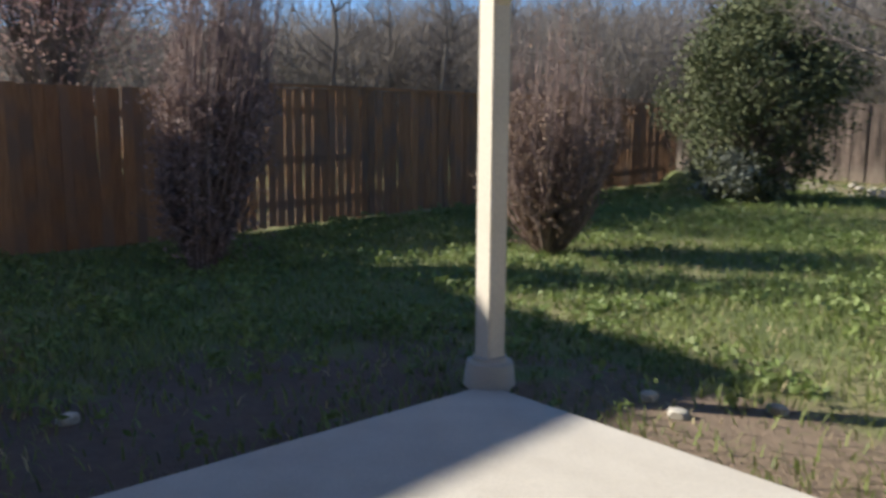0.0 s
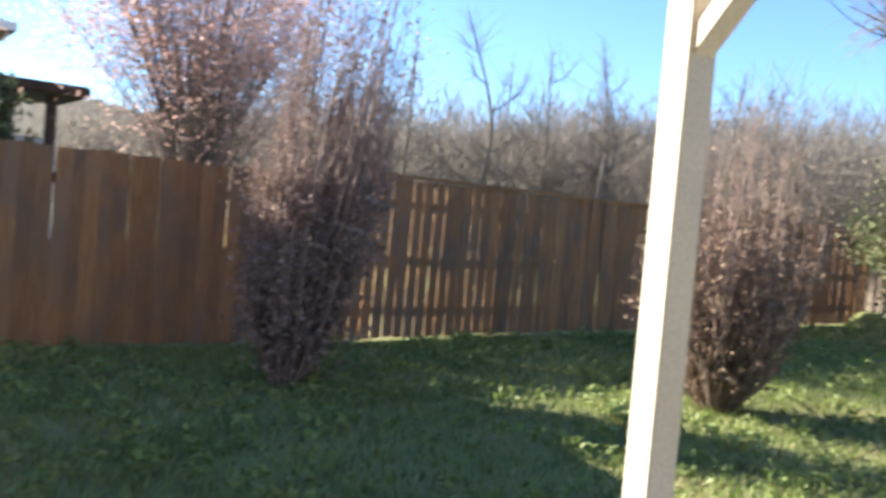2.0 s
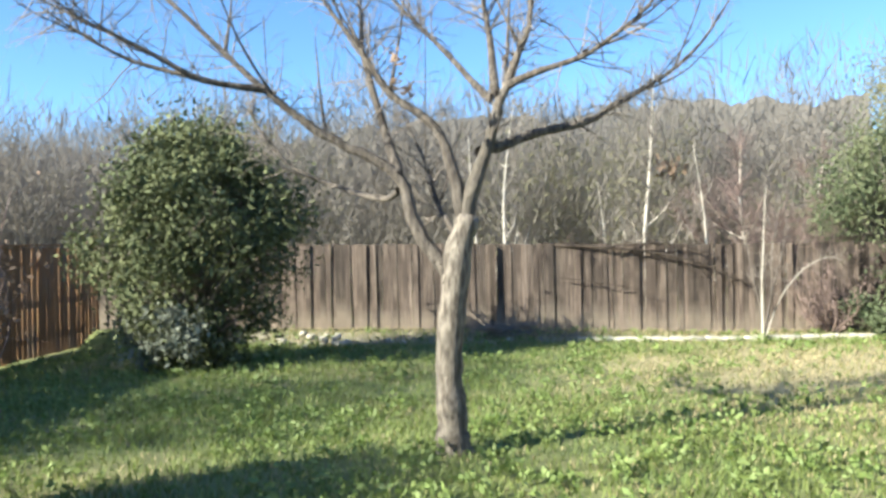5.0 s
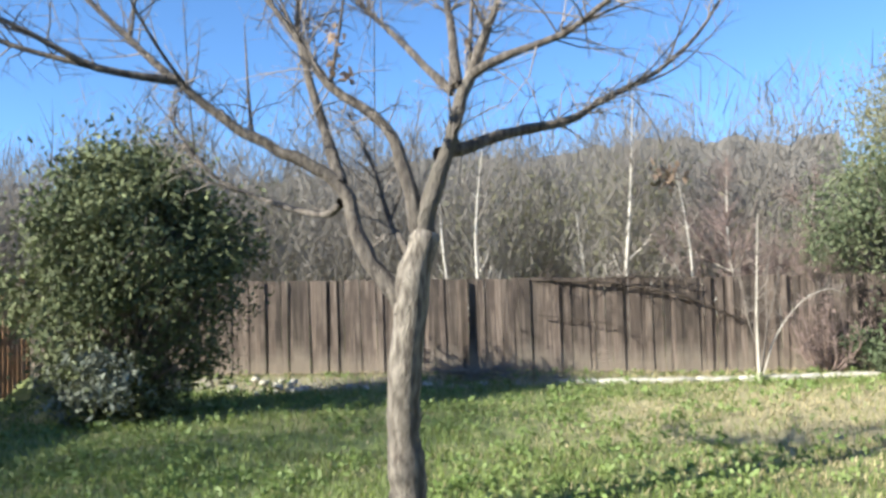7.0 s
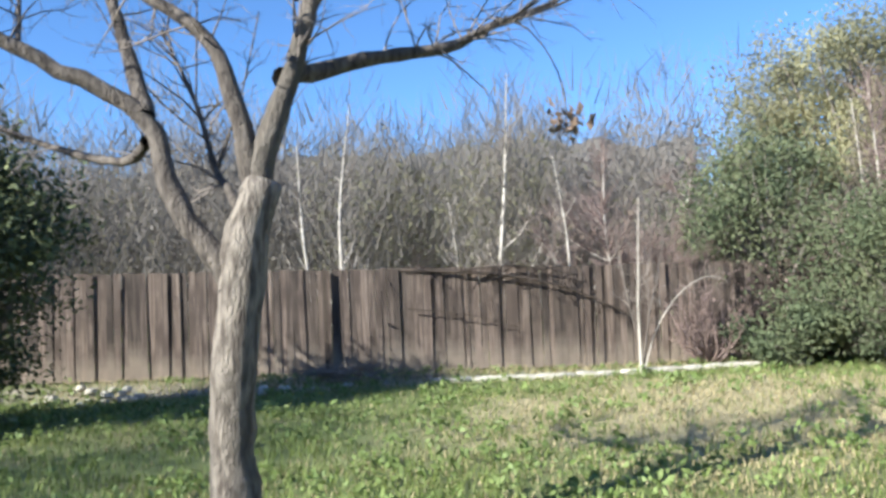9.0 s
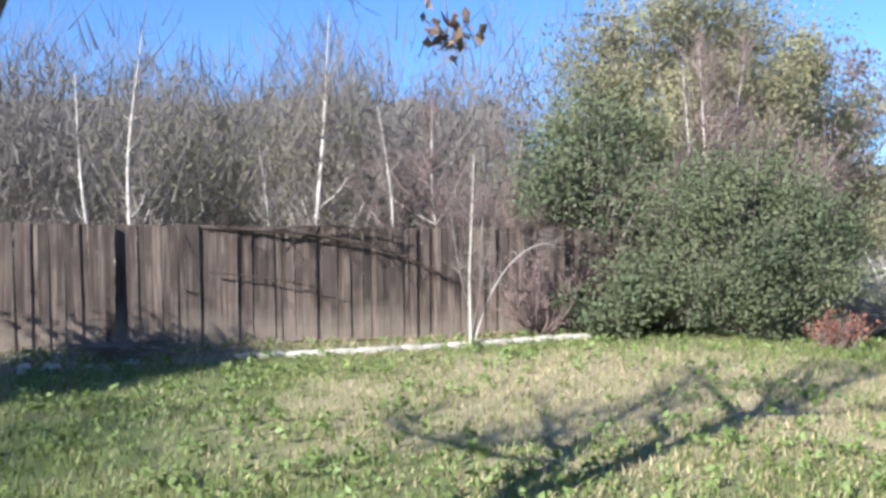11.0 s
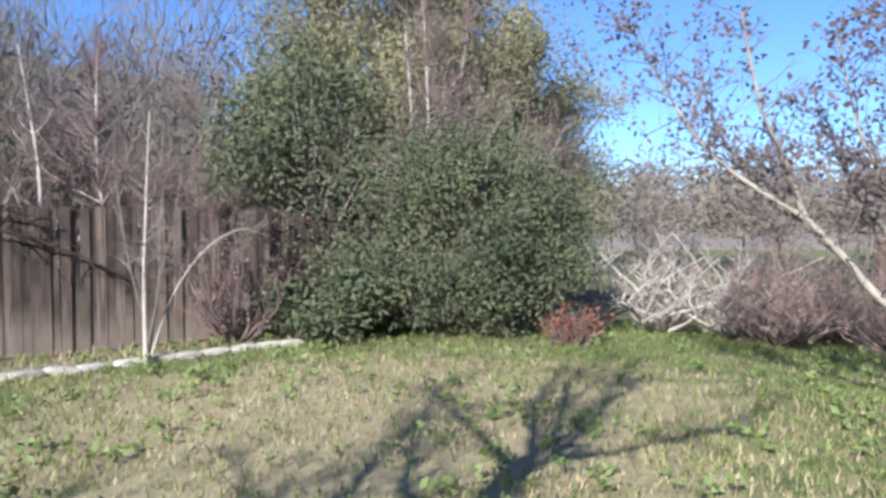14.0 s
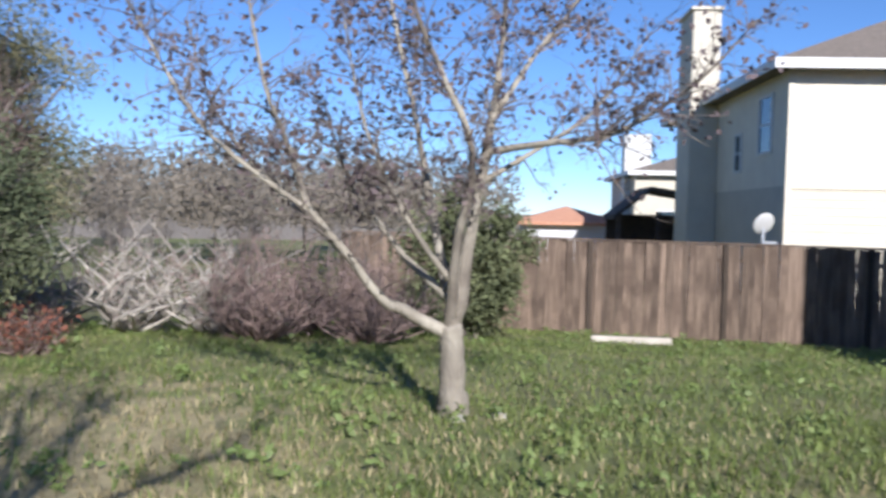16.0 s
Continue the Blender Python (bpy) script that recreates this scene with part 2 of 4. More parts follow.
M_TERRA = mat("terracotta_roof", (0.42, 0.20, 0.12), (0.52, 0.28, 0.18), 6.0, 0.9, bump=0.4)
M_METAL = mat("grey_metal", (0.45, 0.47, 0.50), (0.55, 0.57, 0.60), 4.0, 0.4, bump=0, metal=0.4)


# ---- building helpers ----
def mesh_of(name, verts, faces, material):
    me = bpy.data.meshes.new(name)
    me.from_pydata([tuple(v) for v in verts], [], faces)
    me.materials.append(material)
    me.update()
    return me


def part(name, bm, material, parent, label=""):
    me = bpy.data.meshes.new(name)
    bm.to_mesh(me)
    bm.free()
    me.materials.append(material)
    ob = new(name, me)
    ob.parent = parent
    return tagged(ob, label) if label else ob


def piece(name, me, parent, m=None, label=""):
    ob = new(name, me)
    ob.parent = parent
    if m is not None:
        ob.matrix_basis = m
    return tagged(ob, label) if label else ob


def boxes(*items, bevel=0.0):
    """A bmesh of boxes, each (x0, y0, z0, x1, y1, z1)."""
    bm = bmesh.new()
    for x0, y0, z0, x1, y1, z1 in items:
        m = Matrix.Translation(((x0 + x1) / 2, (y0 + y1) / 2, (z0 + z1) / 2)) @ Matrix.Diagonal((x1 - x0, y1 - y0, z1 - z0, 1))
        bmesh.ops.create_cube(bm, size=1.0, matrix=m)
    if bevel:
        bmesh.ops.bevel(bm, geom=bm.edges[:], offset=bevel, segments=2, affect="EDGES")
    return bm


def empty(name, at=(0, 0, 0), turn=0.0):
    ob = new(name)
    ob.empty_display_size = 0.2
    ob.matrix_basis = pose(*at, 0, 0, turn)
    return ob


def ground_z(x, y):
    """The yard is level, falls away to the right and rises a little to the fence at the back."""
    s = min(max(x - 7.0, 0.0), 14.0)
    z = -0.085 * s * s / (s + 2.0)
    b = min(max((y - 14.35) / 1.0, 0.0), 1.0)
    if x < 9:
        z += min(max(0.10 - 0.022 * x, 0.0), 0.26) * b * b * (3 - 2 * b)
    if y < 30:
        z += 0.025 * noise.noise(Vector((x * 0.5, y * 0.5, 0.0))) + 0.012 * noise.noise(Vector((x * 2.1, y * 2.1, 4.0)))
    return z


class Tubes:
    """Gathers tapered tubes and leaves into one mesh."""

    def __init__(self):
        self.v, self.f = [], []

    def tube(self, pts, radii, sides=6):
        pts = [Vector(p) for p in pts]
        base = len(self.v)
        side = None
        for i, p in enumerate(pts):
            d = (pts[min(i + 1, len(pts) - 1)] - pts[max(i - 1, 0)]).normalized()
            side = (side - d * side.dot(d)).normalized() if side is not None and side.length > 1e-4 else d.orthogonal().normalized()
            up = d.cross(side)
            for k in range(sides):
                a = 2 * math.pi * k / sides
                self.v.append(p + (side * math.cos(a) + up * math.sin(a)) * radii[i])
        for i in range(len(pts) - 1):
            for k in range(sides):
                a, b = base + i * sides + k, base + i * sides + (k + 1) % sides
                self.f.append((a, b, b + sides, a + sides))
        self.f.append(tuple(base + (len(pts) - 1) * sides + k for k in range(sides)))

    def leaf(self, p, size, rng, long=1.8, up=0.0):
        d = Vector((rng.gauss(0, 1), rng.gauss(0, 1), rng.gauss(up, 1))).normalized()
        e = d.orthogonal().normalized()
        e = (Matrix.Rotation(rng.uniform(0, 6.28), 3, d) @ e) * size * 0.5
        d = d * size * long * 0.5
        fold = d.cross(e).normalized() * size * 0.12
        b = len(self.v)
        self.v += [p - d, p + e + fold, p + d, p - e + fold]
        self.f += [(b, b + 1, b + 2), (b, b + 2, b + 3)]

    def mesh(self, name, material, smooth=True):
        me = mesh_of(name, self.v, self.f, material)
        if smooth:
            me.polygons.foreach_set("use_smooth", [True] * len(me.polygons))
        return me


def smooth_line(pts, radii, steps=4, wobble=0.0, rng=None):
    """A Catmull-Rom line through pts, with the radii between."""
    pts = [Vector(p) for p in pts]
    out, rr = [], []
    for i in range(len(pts) - 1):
        p0, p1, p2, p3 = pts[max(i - 1, 0)], pts[i], pts[i + 1], pts[min(i + 2, len(pts) - 1)]
        for s in range(steps):
            u = s / steps
            q = 0.5 * ((2 * p1) + (p2 - p0) * u + (2 * p0 - 5 * p1 + 4 * p2 - p3) * u * u + (3 * p1 - p0 - 3 * p2 + p3) * u ** 3)
            r = radii[i] + (radii[i + 1] - radii[i]) * u
            if rng and wobble:
                q = q + Vector((rng.gauss(0, 1), rng.gauss(0, 1), rng.gauss(0, 1))) * wobble * r
                r *= rng.uniform(0.92, 1.08)
            out.append(q)
            rr.append(r)
    return out + [pts[-1]], rr + [radii[-1]]


def sprays(tw, line, radii, rng, count, length, level=2, droop=0.0, start=0.25, thick=0.006, tips=None, up=0.3, bend=0.35, segs=4):
    """Twigs that leave a limb along its length, with twigs of their own."""
    n = len(line)
    for _ in range(count):
        u = rng.uniform(start, 1.0)
        i = min(int(u * (n - 1)), n - 2)
        p = line[i].lerp(line[i + 1], rng.random())
        d = (line[i + 1] - line[i]).normalized()
        o = Vector((rng.gauss(0, 1), rng.gauss(0, 1), rng.gauss(up, 0.8))).normalized()
        way = (d * 0.7 + o * 0.9).normalized()
        ln = length * rng.uniform(0.45, 1.2) * (1.15 - 0.4 * u)
        pts, k = [p], segs
        for s in range(k):
            way = (way + Vector((rng.gauss(0, bend), rng.gauss(0, bend), rng.gauss(0, bend) - droop)) * 0.5).normalized()
            pts.append(pts[-1] + way * ln / k)
        r0 = min(radii[i] * 0.6, thick)
        rs = [r0 * (1 - 0.75 * s / k) for s in range(k + 1)]
        tw.tube(pts, rs, 3)
        if tips is not None:
            tips.extend(pts[1:] if segs < 4 else pts[2:])
        if level > 1:
            sprays(tw, pts, rs, rng, max(2, count // 5) if level == 2 else 4, ln * 0.5, level - 1, droop, 0.2, thick * 0.6, tips, up, bend, max(2, segs - 1))


# ---- ground ----
def build_ground():
    xs = [-400, -150, -60, -30] + [-20 + 0.4 * i for i in range(118)] + [34, 60, 150, 400]
    ys = [-400, -150, -60, -30] + [-16 + 0.4 * i for i in range(105)] + [34, 60, 150, 400]
    v = [(x, y, ground_z(x, y)) for y in ys for x in xs]
    n = len(xs)
    f = [(j * n + i, j * n + i + 1, (j + 1) * n + i + 1, (j + 1) * n + i) for j in range(len(ys) - 1) for i in range(n - 1)]
    me = mesh_of("ground", v, f, M_LAWN)
    me.polygons.foreach_set("use_smooth", [True] * len(me.polygons))
    return tagged(new("ground", me), "uneven weedy lawn with thin dry patches", "lawn", kind="structure")


build_ground()


def dry_amount(x, y):
    """How much of the turf is dry: the sunny middle of the yard, right of the tree."""
    d = math.exp(-(((x - 4.7) / 3.3) ** 2 + ((y - 10.0) / 3.5) ** 2)) * 1.1
    # Less straw on the left: lusher turf, also darkened where fence shade falls.
    lush_shade = min(max((x + 4.5) / 3.0, 0.0), 1.0)
    return min(1.0, d + 0.55 * lush_shade * max(0, noise.noise(Vector((x * 0.6, y * 0.6, 9.0)))))


def bare_amount(x, y):
    """Bare trodden soil beside the slab."""
    d = math.exp(-(((x + 1.9) / 0.75) ** 2 + ((y + 1.6) / 1.6) ** 2)) + math.exp(-(((x + 0.1) / 1.2) ** 2 + ((y - 0.3) / 0.45) ** 2)) + math.exp(-(((x + 4.1) / 0.45) ** 2 + ((y + 1.9) / 0.4) ** 2))
    return min(1.0, 0.95 * d)


def on_slab(x, y):
    return ((x + 1.21) * 0.9945 - (y + 0.07) * 0.1045) > -0.03 and ((x + 1.21) * 0.1045 + (y + 0.07) * 0.9945) < 0.03


def build_grass(name, material, label, seed, per_m2, height, width, wanted, areas):
    rng = random.Random(seed)
    v, f = [], []
    for x0, y0, x1, y1, k in areas:
        for _ in range(int((x1 - x0) * (y1 - y0) * per_m2 * k)):
            x, y = rng.uniform(x0, x1), rng.uniform(y0, y1)
            if on_slab(x, y) or rng.random() > wanted(x, y):
                continue
            z = ground_z(x, y)
            clump = 0.6 + 0.8 * (0.5 + 0.5 * noise.noise(Vector((x * 1.7, y * 1.7, 2.0))))
            h = height * rng.uniform(0.5, 1.3) * clump
            a, lean = rng.uniform(0, 6.283), rng.uniform(0.3, 1.7) * h
            w = width * rng.uniform(0.6, 1.3)
            cx, sx = math.cos(a), math.sin(a)
            b = len(v)
            v += [(x - sx * w, y + cx * w, z - 0.01), (x + sx * w, y - cx * w, z - 0.01), (x + cx * lean * 0.4 + sx * w * 0.7, y + sx * lean * 0.4 - cx * w * 0.7, z + h * 0.65), (x + cx * lean * 0.4 - sx * w * 0.7, y + sx * lean * 0.4 + cx * w * 0.7, z + h * 0.65), (x + cx * lean, y + sx * lean, z + h)]
            f += [(b, b + 1, b + 2, b + 3), (b + 3, b + 2, b + 4)]
    return tagged(new(name, mesh_of(name, v, f, material)), label, "grass", kind="stuff")


GRASS_AREAS = [(-7.5, -5.0, -1.0, 4, 1.0), (-1.0, -1.2, 4, 4, 1.0), (-7.5, 4, 9, 9, 1.0), (-7.5, 9, 9, 15.4, 0.6), (9, 2, 18.5, 15, 0.45), (4, 1, 9, 4, 0.5)]
build_grass("lawn_grass", M_GRASS, "green lawn grass, long and uneven", 3, 580, 0.075, 0.006, lambda x, y: (1 - 0.75 * dry_amount(x, y)) * (1 - bare_amount(x, y)) * (0.45 + 0.9 * max(0, 0.5 + noise.noise(Vector((x * 0.9, y * 0.9, 1.0))))), GRASS_AREAS)
# Straw is thinned left of x = -3.5 to deepen the shaded strip.
build_grass("straw_grass", M_STRAW, "dry straw-coloured grass in patches", 4, 480, 0.05, 0.006, lambda x, y: (0.03 if x < -3.5 else 0.10) * (1 - bare_amount(x, y)) + 0.9 * dry_amount(x, y), GRASS_AREAS)


def build_weeds():
    """Broad-leaved rosettes and clover in the turf."""
    rng = random.Random(11)
    t = Tubes()
    for x0, y0, x1, y1, k in GRASS_AREAS:
        for _ in range(int((x1 - x0) * (y1 - y0) * 34 * k)):
            x, y = rng.uniform(x0, x1), rng.uniform(y0, y1)
            if on_slab(x, y) or rng.random() < 0.5 * dry_amount(x, y) + bare_amount(x, y) + (0.55 if x > 6.5 else 0.0) or noise.noise(Vector((x * 0.8, y * 0.8, 7.0))) < -0.15:
                continue
            z = ground_z(x, y)
            s = rng.uniform(0.5, 1.3)
            for _ in range(rng.randint(6, 12)):
                r = rng.uniform(0.01, 0.07) * s
                a = rng.uniform(0, 6.283)
                t.leaf(Vector((x + r * math.cos(a), y + r * math.sin(a), z + rng.uniform(0.03, 0.11) * s)), rng.uniform(0.02, 0.042) * s, rng, 1.9, 0.3)
    tagged(new("lawn_weeds", t.mesh("lawn_weeds", M_WEED)), "low broad-leaved green weeds and clover in the lawn", "weeds", kind="stuff")


build_weeds()
build_grass("dry_litter", M_STRAW, "dry stalks and leaf litter along the back fence", 5, 300, 0.10, 0.005, lambda x, y: 0.8, [(-4.5, 14.55, 7.0, 15.5, 1.0)])


# ---- patio ----
def build_patio():
    p = part("patio_slab", boxes((0.0, -6.0, -0.12, 7.0, 0.0, 0.045), bevel=0.012), M_CONC, None)
    p.matrix_basis = pose(-1.21, -0.07, 0, 0, 0, -6)
    tagged(p, "broom-finished pale concrete patio slab", "patio", kind="structure")
    post = empty("patio_post", (-1.22, -0.04, 0.02), -9)
    part("post_shaft", boxes((-0.06, -0.06, 0.17, 0.06, 0.06, 2.52), bevel=0.006), M_PAINT, post)
    base = bmesh.new()
    bmesh.ops.create_cone(base, cap_ends=True, segments=28, radius1=0.150, radius2=0.125, depth=0.19, matrix=Matrix.Translation((0, 0, 0.085)))
    bmesh.ops.bevel(base, geom=[e for e in base.edges if abs(e.verts[0].co.z - e.verts[1].co.z) < 1e-4], offset=0.03, segments=3, affect="EDGES")
    part("footing", base, M_CONC, post, "rounded concrete footing")
    b = part("brace", boxes((-0.035, -0.045, -0.02, 0.035, 0.045, 0.62), bevel=0.005), M_PAINT, post, "cream painted diagonal brace")
    b.matrix_basis = pose(0.035, 0, 2.08, 0, 45, 0)
    tagged(post, "cream painted square wooden patio post on a round concrete footing", "post")
    cover = empty("patio_cover", (-1.22, -0.04, 0), -6)
    part("beam", boxes((-0.25, -0.07, 2.54, 7.0, 0.07, 2.76), bevel=0.006), M_PAINT, cover)
    part("roof_deck", boxes((-0.4, -5.4, 2.78, 7.1, 0.3, 2.90)), M_ROOF, cover)
    tagged(cover, "shingled patio cover with a cream painted beam", "patio cover")


build_patio()


# ---- fences ----
def picket_mesh(name, w, h, material, ears=True):
    t, c = 0.016, 0.028
    prof = [(-w / 2, 0), (w / 2, 0), (w / 2, h - c), (w / 2 - c, h), (-w / 2 + c, h), (-w / 2, h - c)] if ears else [(-w / 2, 0), (w / 2, 0), (w / 2, h), (-w / 2, h)]
    n = len(prof)
    v = [(x, -t / 2, z) for x, z in prof] + [(x, t / 2, z) for x, z in prof]
    f = [tuple(range(n)), tuple(range(2 * n - 1, n - 1, -1))] + [(i, i + n, (i + 1) % n + n, (i + 1) % n) for i in range(n)]
    return mesh_of(name, v, f, material)


def build_fence(name, start, end, material, label, seed, height=1.80, gap=0.006, posts=2.44, front=1, post_front=False, cap=False, stagger=0.0, board=0.14):
    """A board fence from start to end; boards on the side of its local -y when front is 1."""
    rng = random.Random(seed)
    a, b = Vector(start), Vector(end)
    length = (b - a).length
    turn = math.degrees(math.atan2(b.y - a.y, b.x - a.x))
    fence = empty(name, (a.x, a.y, 0), turn)
    ca, sa = math.cos(radians(turn)), math.sin(radians(turn))
    gz = lambda u: ground_z(a.x + ca * u, a.y + sa * u)
    kinds = [picket_mesh("picket", board + w, height, material, False) for w in (-0.001, 0.001, -0.003)]
    spacing = board + gap
    n = int(length / spacing)
    for i in range(n):
        u = (i + 0.5) * spacing
        m = pose(u + rng.gauss(0, 0.003), -front * (0.03 + rng.uniform(0, 0.006) + stagger * rng.choice((0, 0, 0.3, 0.6, 1.0, 1.0))), gz(u) + 0.03 + rng.gauss(0, 0.008), rng.gauss(0, 0.35), rng.gauss(0, 0.45), rng.gauss(0, 1.2))
        piece("picket", kinds[i % 3], fence, m)
    k = int(length / posts) + 1
    for z in (0.35, 0.95, height - 0.25):
        for i in range(k - 1):
            u0, u1 = i * posts, min((i + 1) * posts, length)
            rail = boxes((-(u1 - u0) / 2, -0.019, -0.044, (u1 - u0) / 2, 0.019, 0.044))
            slope = math.degrees(math.atan2(gz(u1) - gz(u0), u1 - u0))
            part("rail", rail, material, fence).matrix_basis = pose((u0 + u1) / 2, front * 0.01, (gz(u0) + gz(u1)) / 2 + z, 0, -slope, 0)
            if cap and z > 1:
                part("top_cap", boxes((-(u1 - u0) / 2, -0.06, -0.018, (u1 - u0) / 2, 0.06, 0.018)), material, fence).matrix_basis = pose((u0 + u1) / 2, -front * 0.01, (gz(u0) + gz(u1)) / 2 + height + 0.06, 0, -slope, 0)
    for i in range(k):
        u = i * posts
        off = -front * 0.075 if post_front else front * 0.075
        top = height + (0.05 if post_front else -0.05)
        part("fence_post", boxes((-0.044, -0.044, -0.3, 0.044, 0.044, top), bevel=0.004), M_POSTW if post_front else material, fence).matrix_basis = pose(u, off, gz(u), 0, 0, 0)
    return tagged(fence, label, "fence")


# ---- houses ----
def siding_wall(x0, x1, z0, z1, step=0.19, lap=0.014):
    """Lapped boards on the plane y = 0, facing -y, as one bmesh."""
    bm = bmesh.new()
    z = z0
    while z < z1 - 0.01:
        t = min(z + step, z1)
        vs = [bm.verts.new(p) for p in ((x0, -lap, z), (x1, -lap, z), (x1, 0, t), (x0, 0, t), (x0, 0.02, z), (x1, 0.02, z))]
        bm.faces.new(vs[:4])
        bm.faces.new((vs[4], vs[5], vs[1], vs[0]))
        z = t
    return bm


def window_on(house, x, z, w, h, y=0.0, label="white framed sash window"):
    """A window on a wall that faces -y in the house's own axes."""
    fr = part("window", boxes((x - w / 2 - 0.07, y - 0.05, z - 0.07, x - w / 2, y + 0.02, z + h + 0.07), (x + w / 2, y - 0.05, z - 0.07, x + w / 2 + 0.07, y + 0.02, z + h + 0.07), (x - w / 2, y - 0.05, z - 0.07, x + w / 2, y + 0.02, z), (x - w / 2, y - 0.05, z + h, x + w / 2, y + 0.02, z + h + 0.07), (x - w / 2, y - 0.035, z + h / 2 - 0.025, x + w / 2, y + 0.02, z + h / 2 + 0.025)), M_TRIM, house, label)
    part("pane", boxes((x - w / 2, y - 0.02, z, x + w / 2, y + 0.01, z + h / 2 - 0.03)), M_GLASS, fr)
    part("pane", boxes((x - w / 2, y - 0.02, z + h / 2 + 0.03, x + w / 2, y + 0.01, z + h)), M_GLASS, fr)


def hip_roof(x0, y0, x1, y1, z, rise, over=0.45, thick=0.16):
    x0, y0, x1, y1 = x0 - over, y0 - over, x1 + over, y1 + over
    bm = bmesh.new()
    w, d = x1 - x0, y1 - y0
    if w > d:
        r0, r1 = (x0 + d / 2, (y0 + y1) / 2, z + rise), (x1 - d / 2, (y0 + y1) / 2, z + rise)
    else:
        r0, r1 = ((x0 + x1) / 2, y0 + w / 2, z + rise), ((x0 + x1) / 2, y1 - w / 2, z + rise)
    c = [bm.verts.new(p) for p in ((x0, y0, z), (x1, y0, z), (x1, y1, z), (x0, y1, z))]
    lo = [bm.verts.new((v.co.x, v.co.y, z - thick)) for v in c]
    a, b = bm.verts.new(r0), bm.verts.new(r1)
    faces = ((c[0], c[1], b, a), (c[1], c[2], b), (c[2], c[3], a, b), (c[3], c[0], a)) if w > d else ((c[0], c[1], a), (c[1], c[2], b, a), (c[2], c[3], b), (c[3], c[0], a, b))
    for q in faces:
        bm.faces.new(q)
    for i in range(4):
        bm.faces.new((lo[i], lo[(i + 1) % 4], c[(i + 1) % 4], c[i]))
    bm.faces.new(lo[::-1])
    return bm


def fascia(x0, y0, x1, y1, z, over=0.45, h=0.2):
    x0, y0, x1, y1 = x0 - over - 0.02, y0 - over - 0.02, x1 + over + 0.02, y1 + over + 0.02
    return boxes((x0, y0, z - h, x1, y0 + 0.03, z + 0.01), (x0, y1 - 0.03, z - h, x1, y1, z + 0.01), (x0, y0 + 0.03, z - h, x0 + 0.03, y1 - 0.03, z + 0.01), (x1 - 0.03, y0 + 0.03, z - h, x1, y1 - 0.03, z + 0.01))


def gable_prism(profile, y0, y1, thick):
    """A roof slab whose (x, z) profile runs from y0 to y1."""
    bm = bmesh.new()
    n = len(profile)
    rows = [[bm.verts.new((x, y, z + dz)) for x, z in profile] for y in (y0, y1) for dz in (0, -thick)]
    a, b, c, d = rows
    for i in range(n - 1):
        bm.faces.new((a[i], a[i + 1], c[i + 1], c[i]))
        bm.faces.new((b[i + 1], b[i], d[i], d[i + 1]))
        bm.faces.new((a[i + 1], a[i], b[i], b[i + 1]))
        bm.faces.new((c[i], c[i + 1], d[i + 1], d[i]))
    bm.faces.new((a[0], c[0], d[0], b[0]))
    bm.faces.new((c[-1], a[-1], b[-1], d[-1]))
    return bm


def gable_wall(profile, y0, y1, floor):
    bm = bmesh.new()
    pts = [(profile[0][0], floor)] + list(profile) + [(profile[-1][0], floor)]
    a = [bm.verts.new((x, y0, z)) for x, z in pts]
    b = [bm.verts.new((x, y1, z)) for x, z in pts]
    bm.faces.new(a)
    bm.faces.new(b[::-1])
    for i in range(len(pts)):
        k = (i + 1) % len(pts)
        bm.faces.new((a[i], b[i], b[k], a[k]))
    return bm


def build_left_house():
    """Two-storey neighbour beyond the left fence; its gabled wall looks at the yard."""
    h = empty("neighbour_house", (-10.5, -1.69, 0), 90)      # local x runs to world +y, local -y to world +x
    part("ground_floor_wall", boxes((-13, 0, -0.2, 0, 9, 3.10)), M_BRICK, h, "beige masonry ground floor wall")
    part("band", boxes((-13.02, -0.05, 3.08, 0.03, 0.05, 3.18)), M_TRIM, h)
    top = [(-0.02, 3.85), (-2.58, 6.0), (-3.35, 5.75), (-8.7, 5.75), (-12.9, 4.5)]
    part("upper_wall", gable_wall(top, 0.03, 8.9, 3.18), M_SIDING, h)
    part("siding", siding_wall(-12.9, -0.12, 3.19, 3.82), M_SIDING, h, "white lapped siding")
    part("corner_board", boxes((-0.12, -0.03, 3.19, 0.0, 0.10, 3.80)), M_SIDING, h)
    part("rear_wing", boxes((0.02, 2.4, -0.2, 0.85, 8.8, 3.5)), M_TEAL, h, "grey-green rear wing wall")
    part("roof", gable_prism([(0.38, 3.70), (-2.58, 6.2), (-3.35, 5.95), (-8.7, 5.95), (-13.4, 4.5)], -0.38, 9.3, 0.14), M_ROOF, h)
    part("eave_return", boxes((0.01, -0.30, 3.14, 0.37, 2.0, 3.54)), M_TEAL, h, "grey-green boxed eave return")
    part("meter_panel", boxes((-1.0, -0.09, 0.9, -0.70, 0.0, 2.74), bevel=0.01), M_TRIM, h, "tall pale grey utility panel")
    part("panel_seam", boxes((-0.70, -0.06, 0.9, -0.66, 0.0, 2.70)), M_DARK, h)
    tagged(h, "two-storey house, beige masonry below white siding, beyond the fence", "house")


build_left_house()


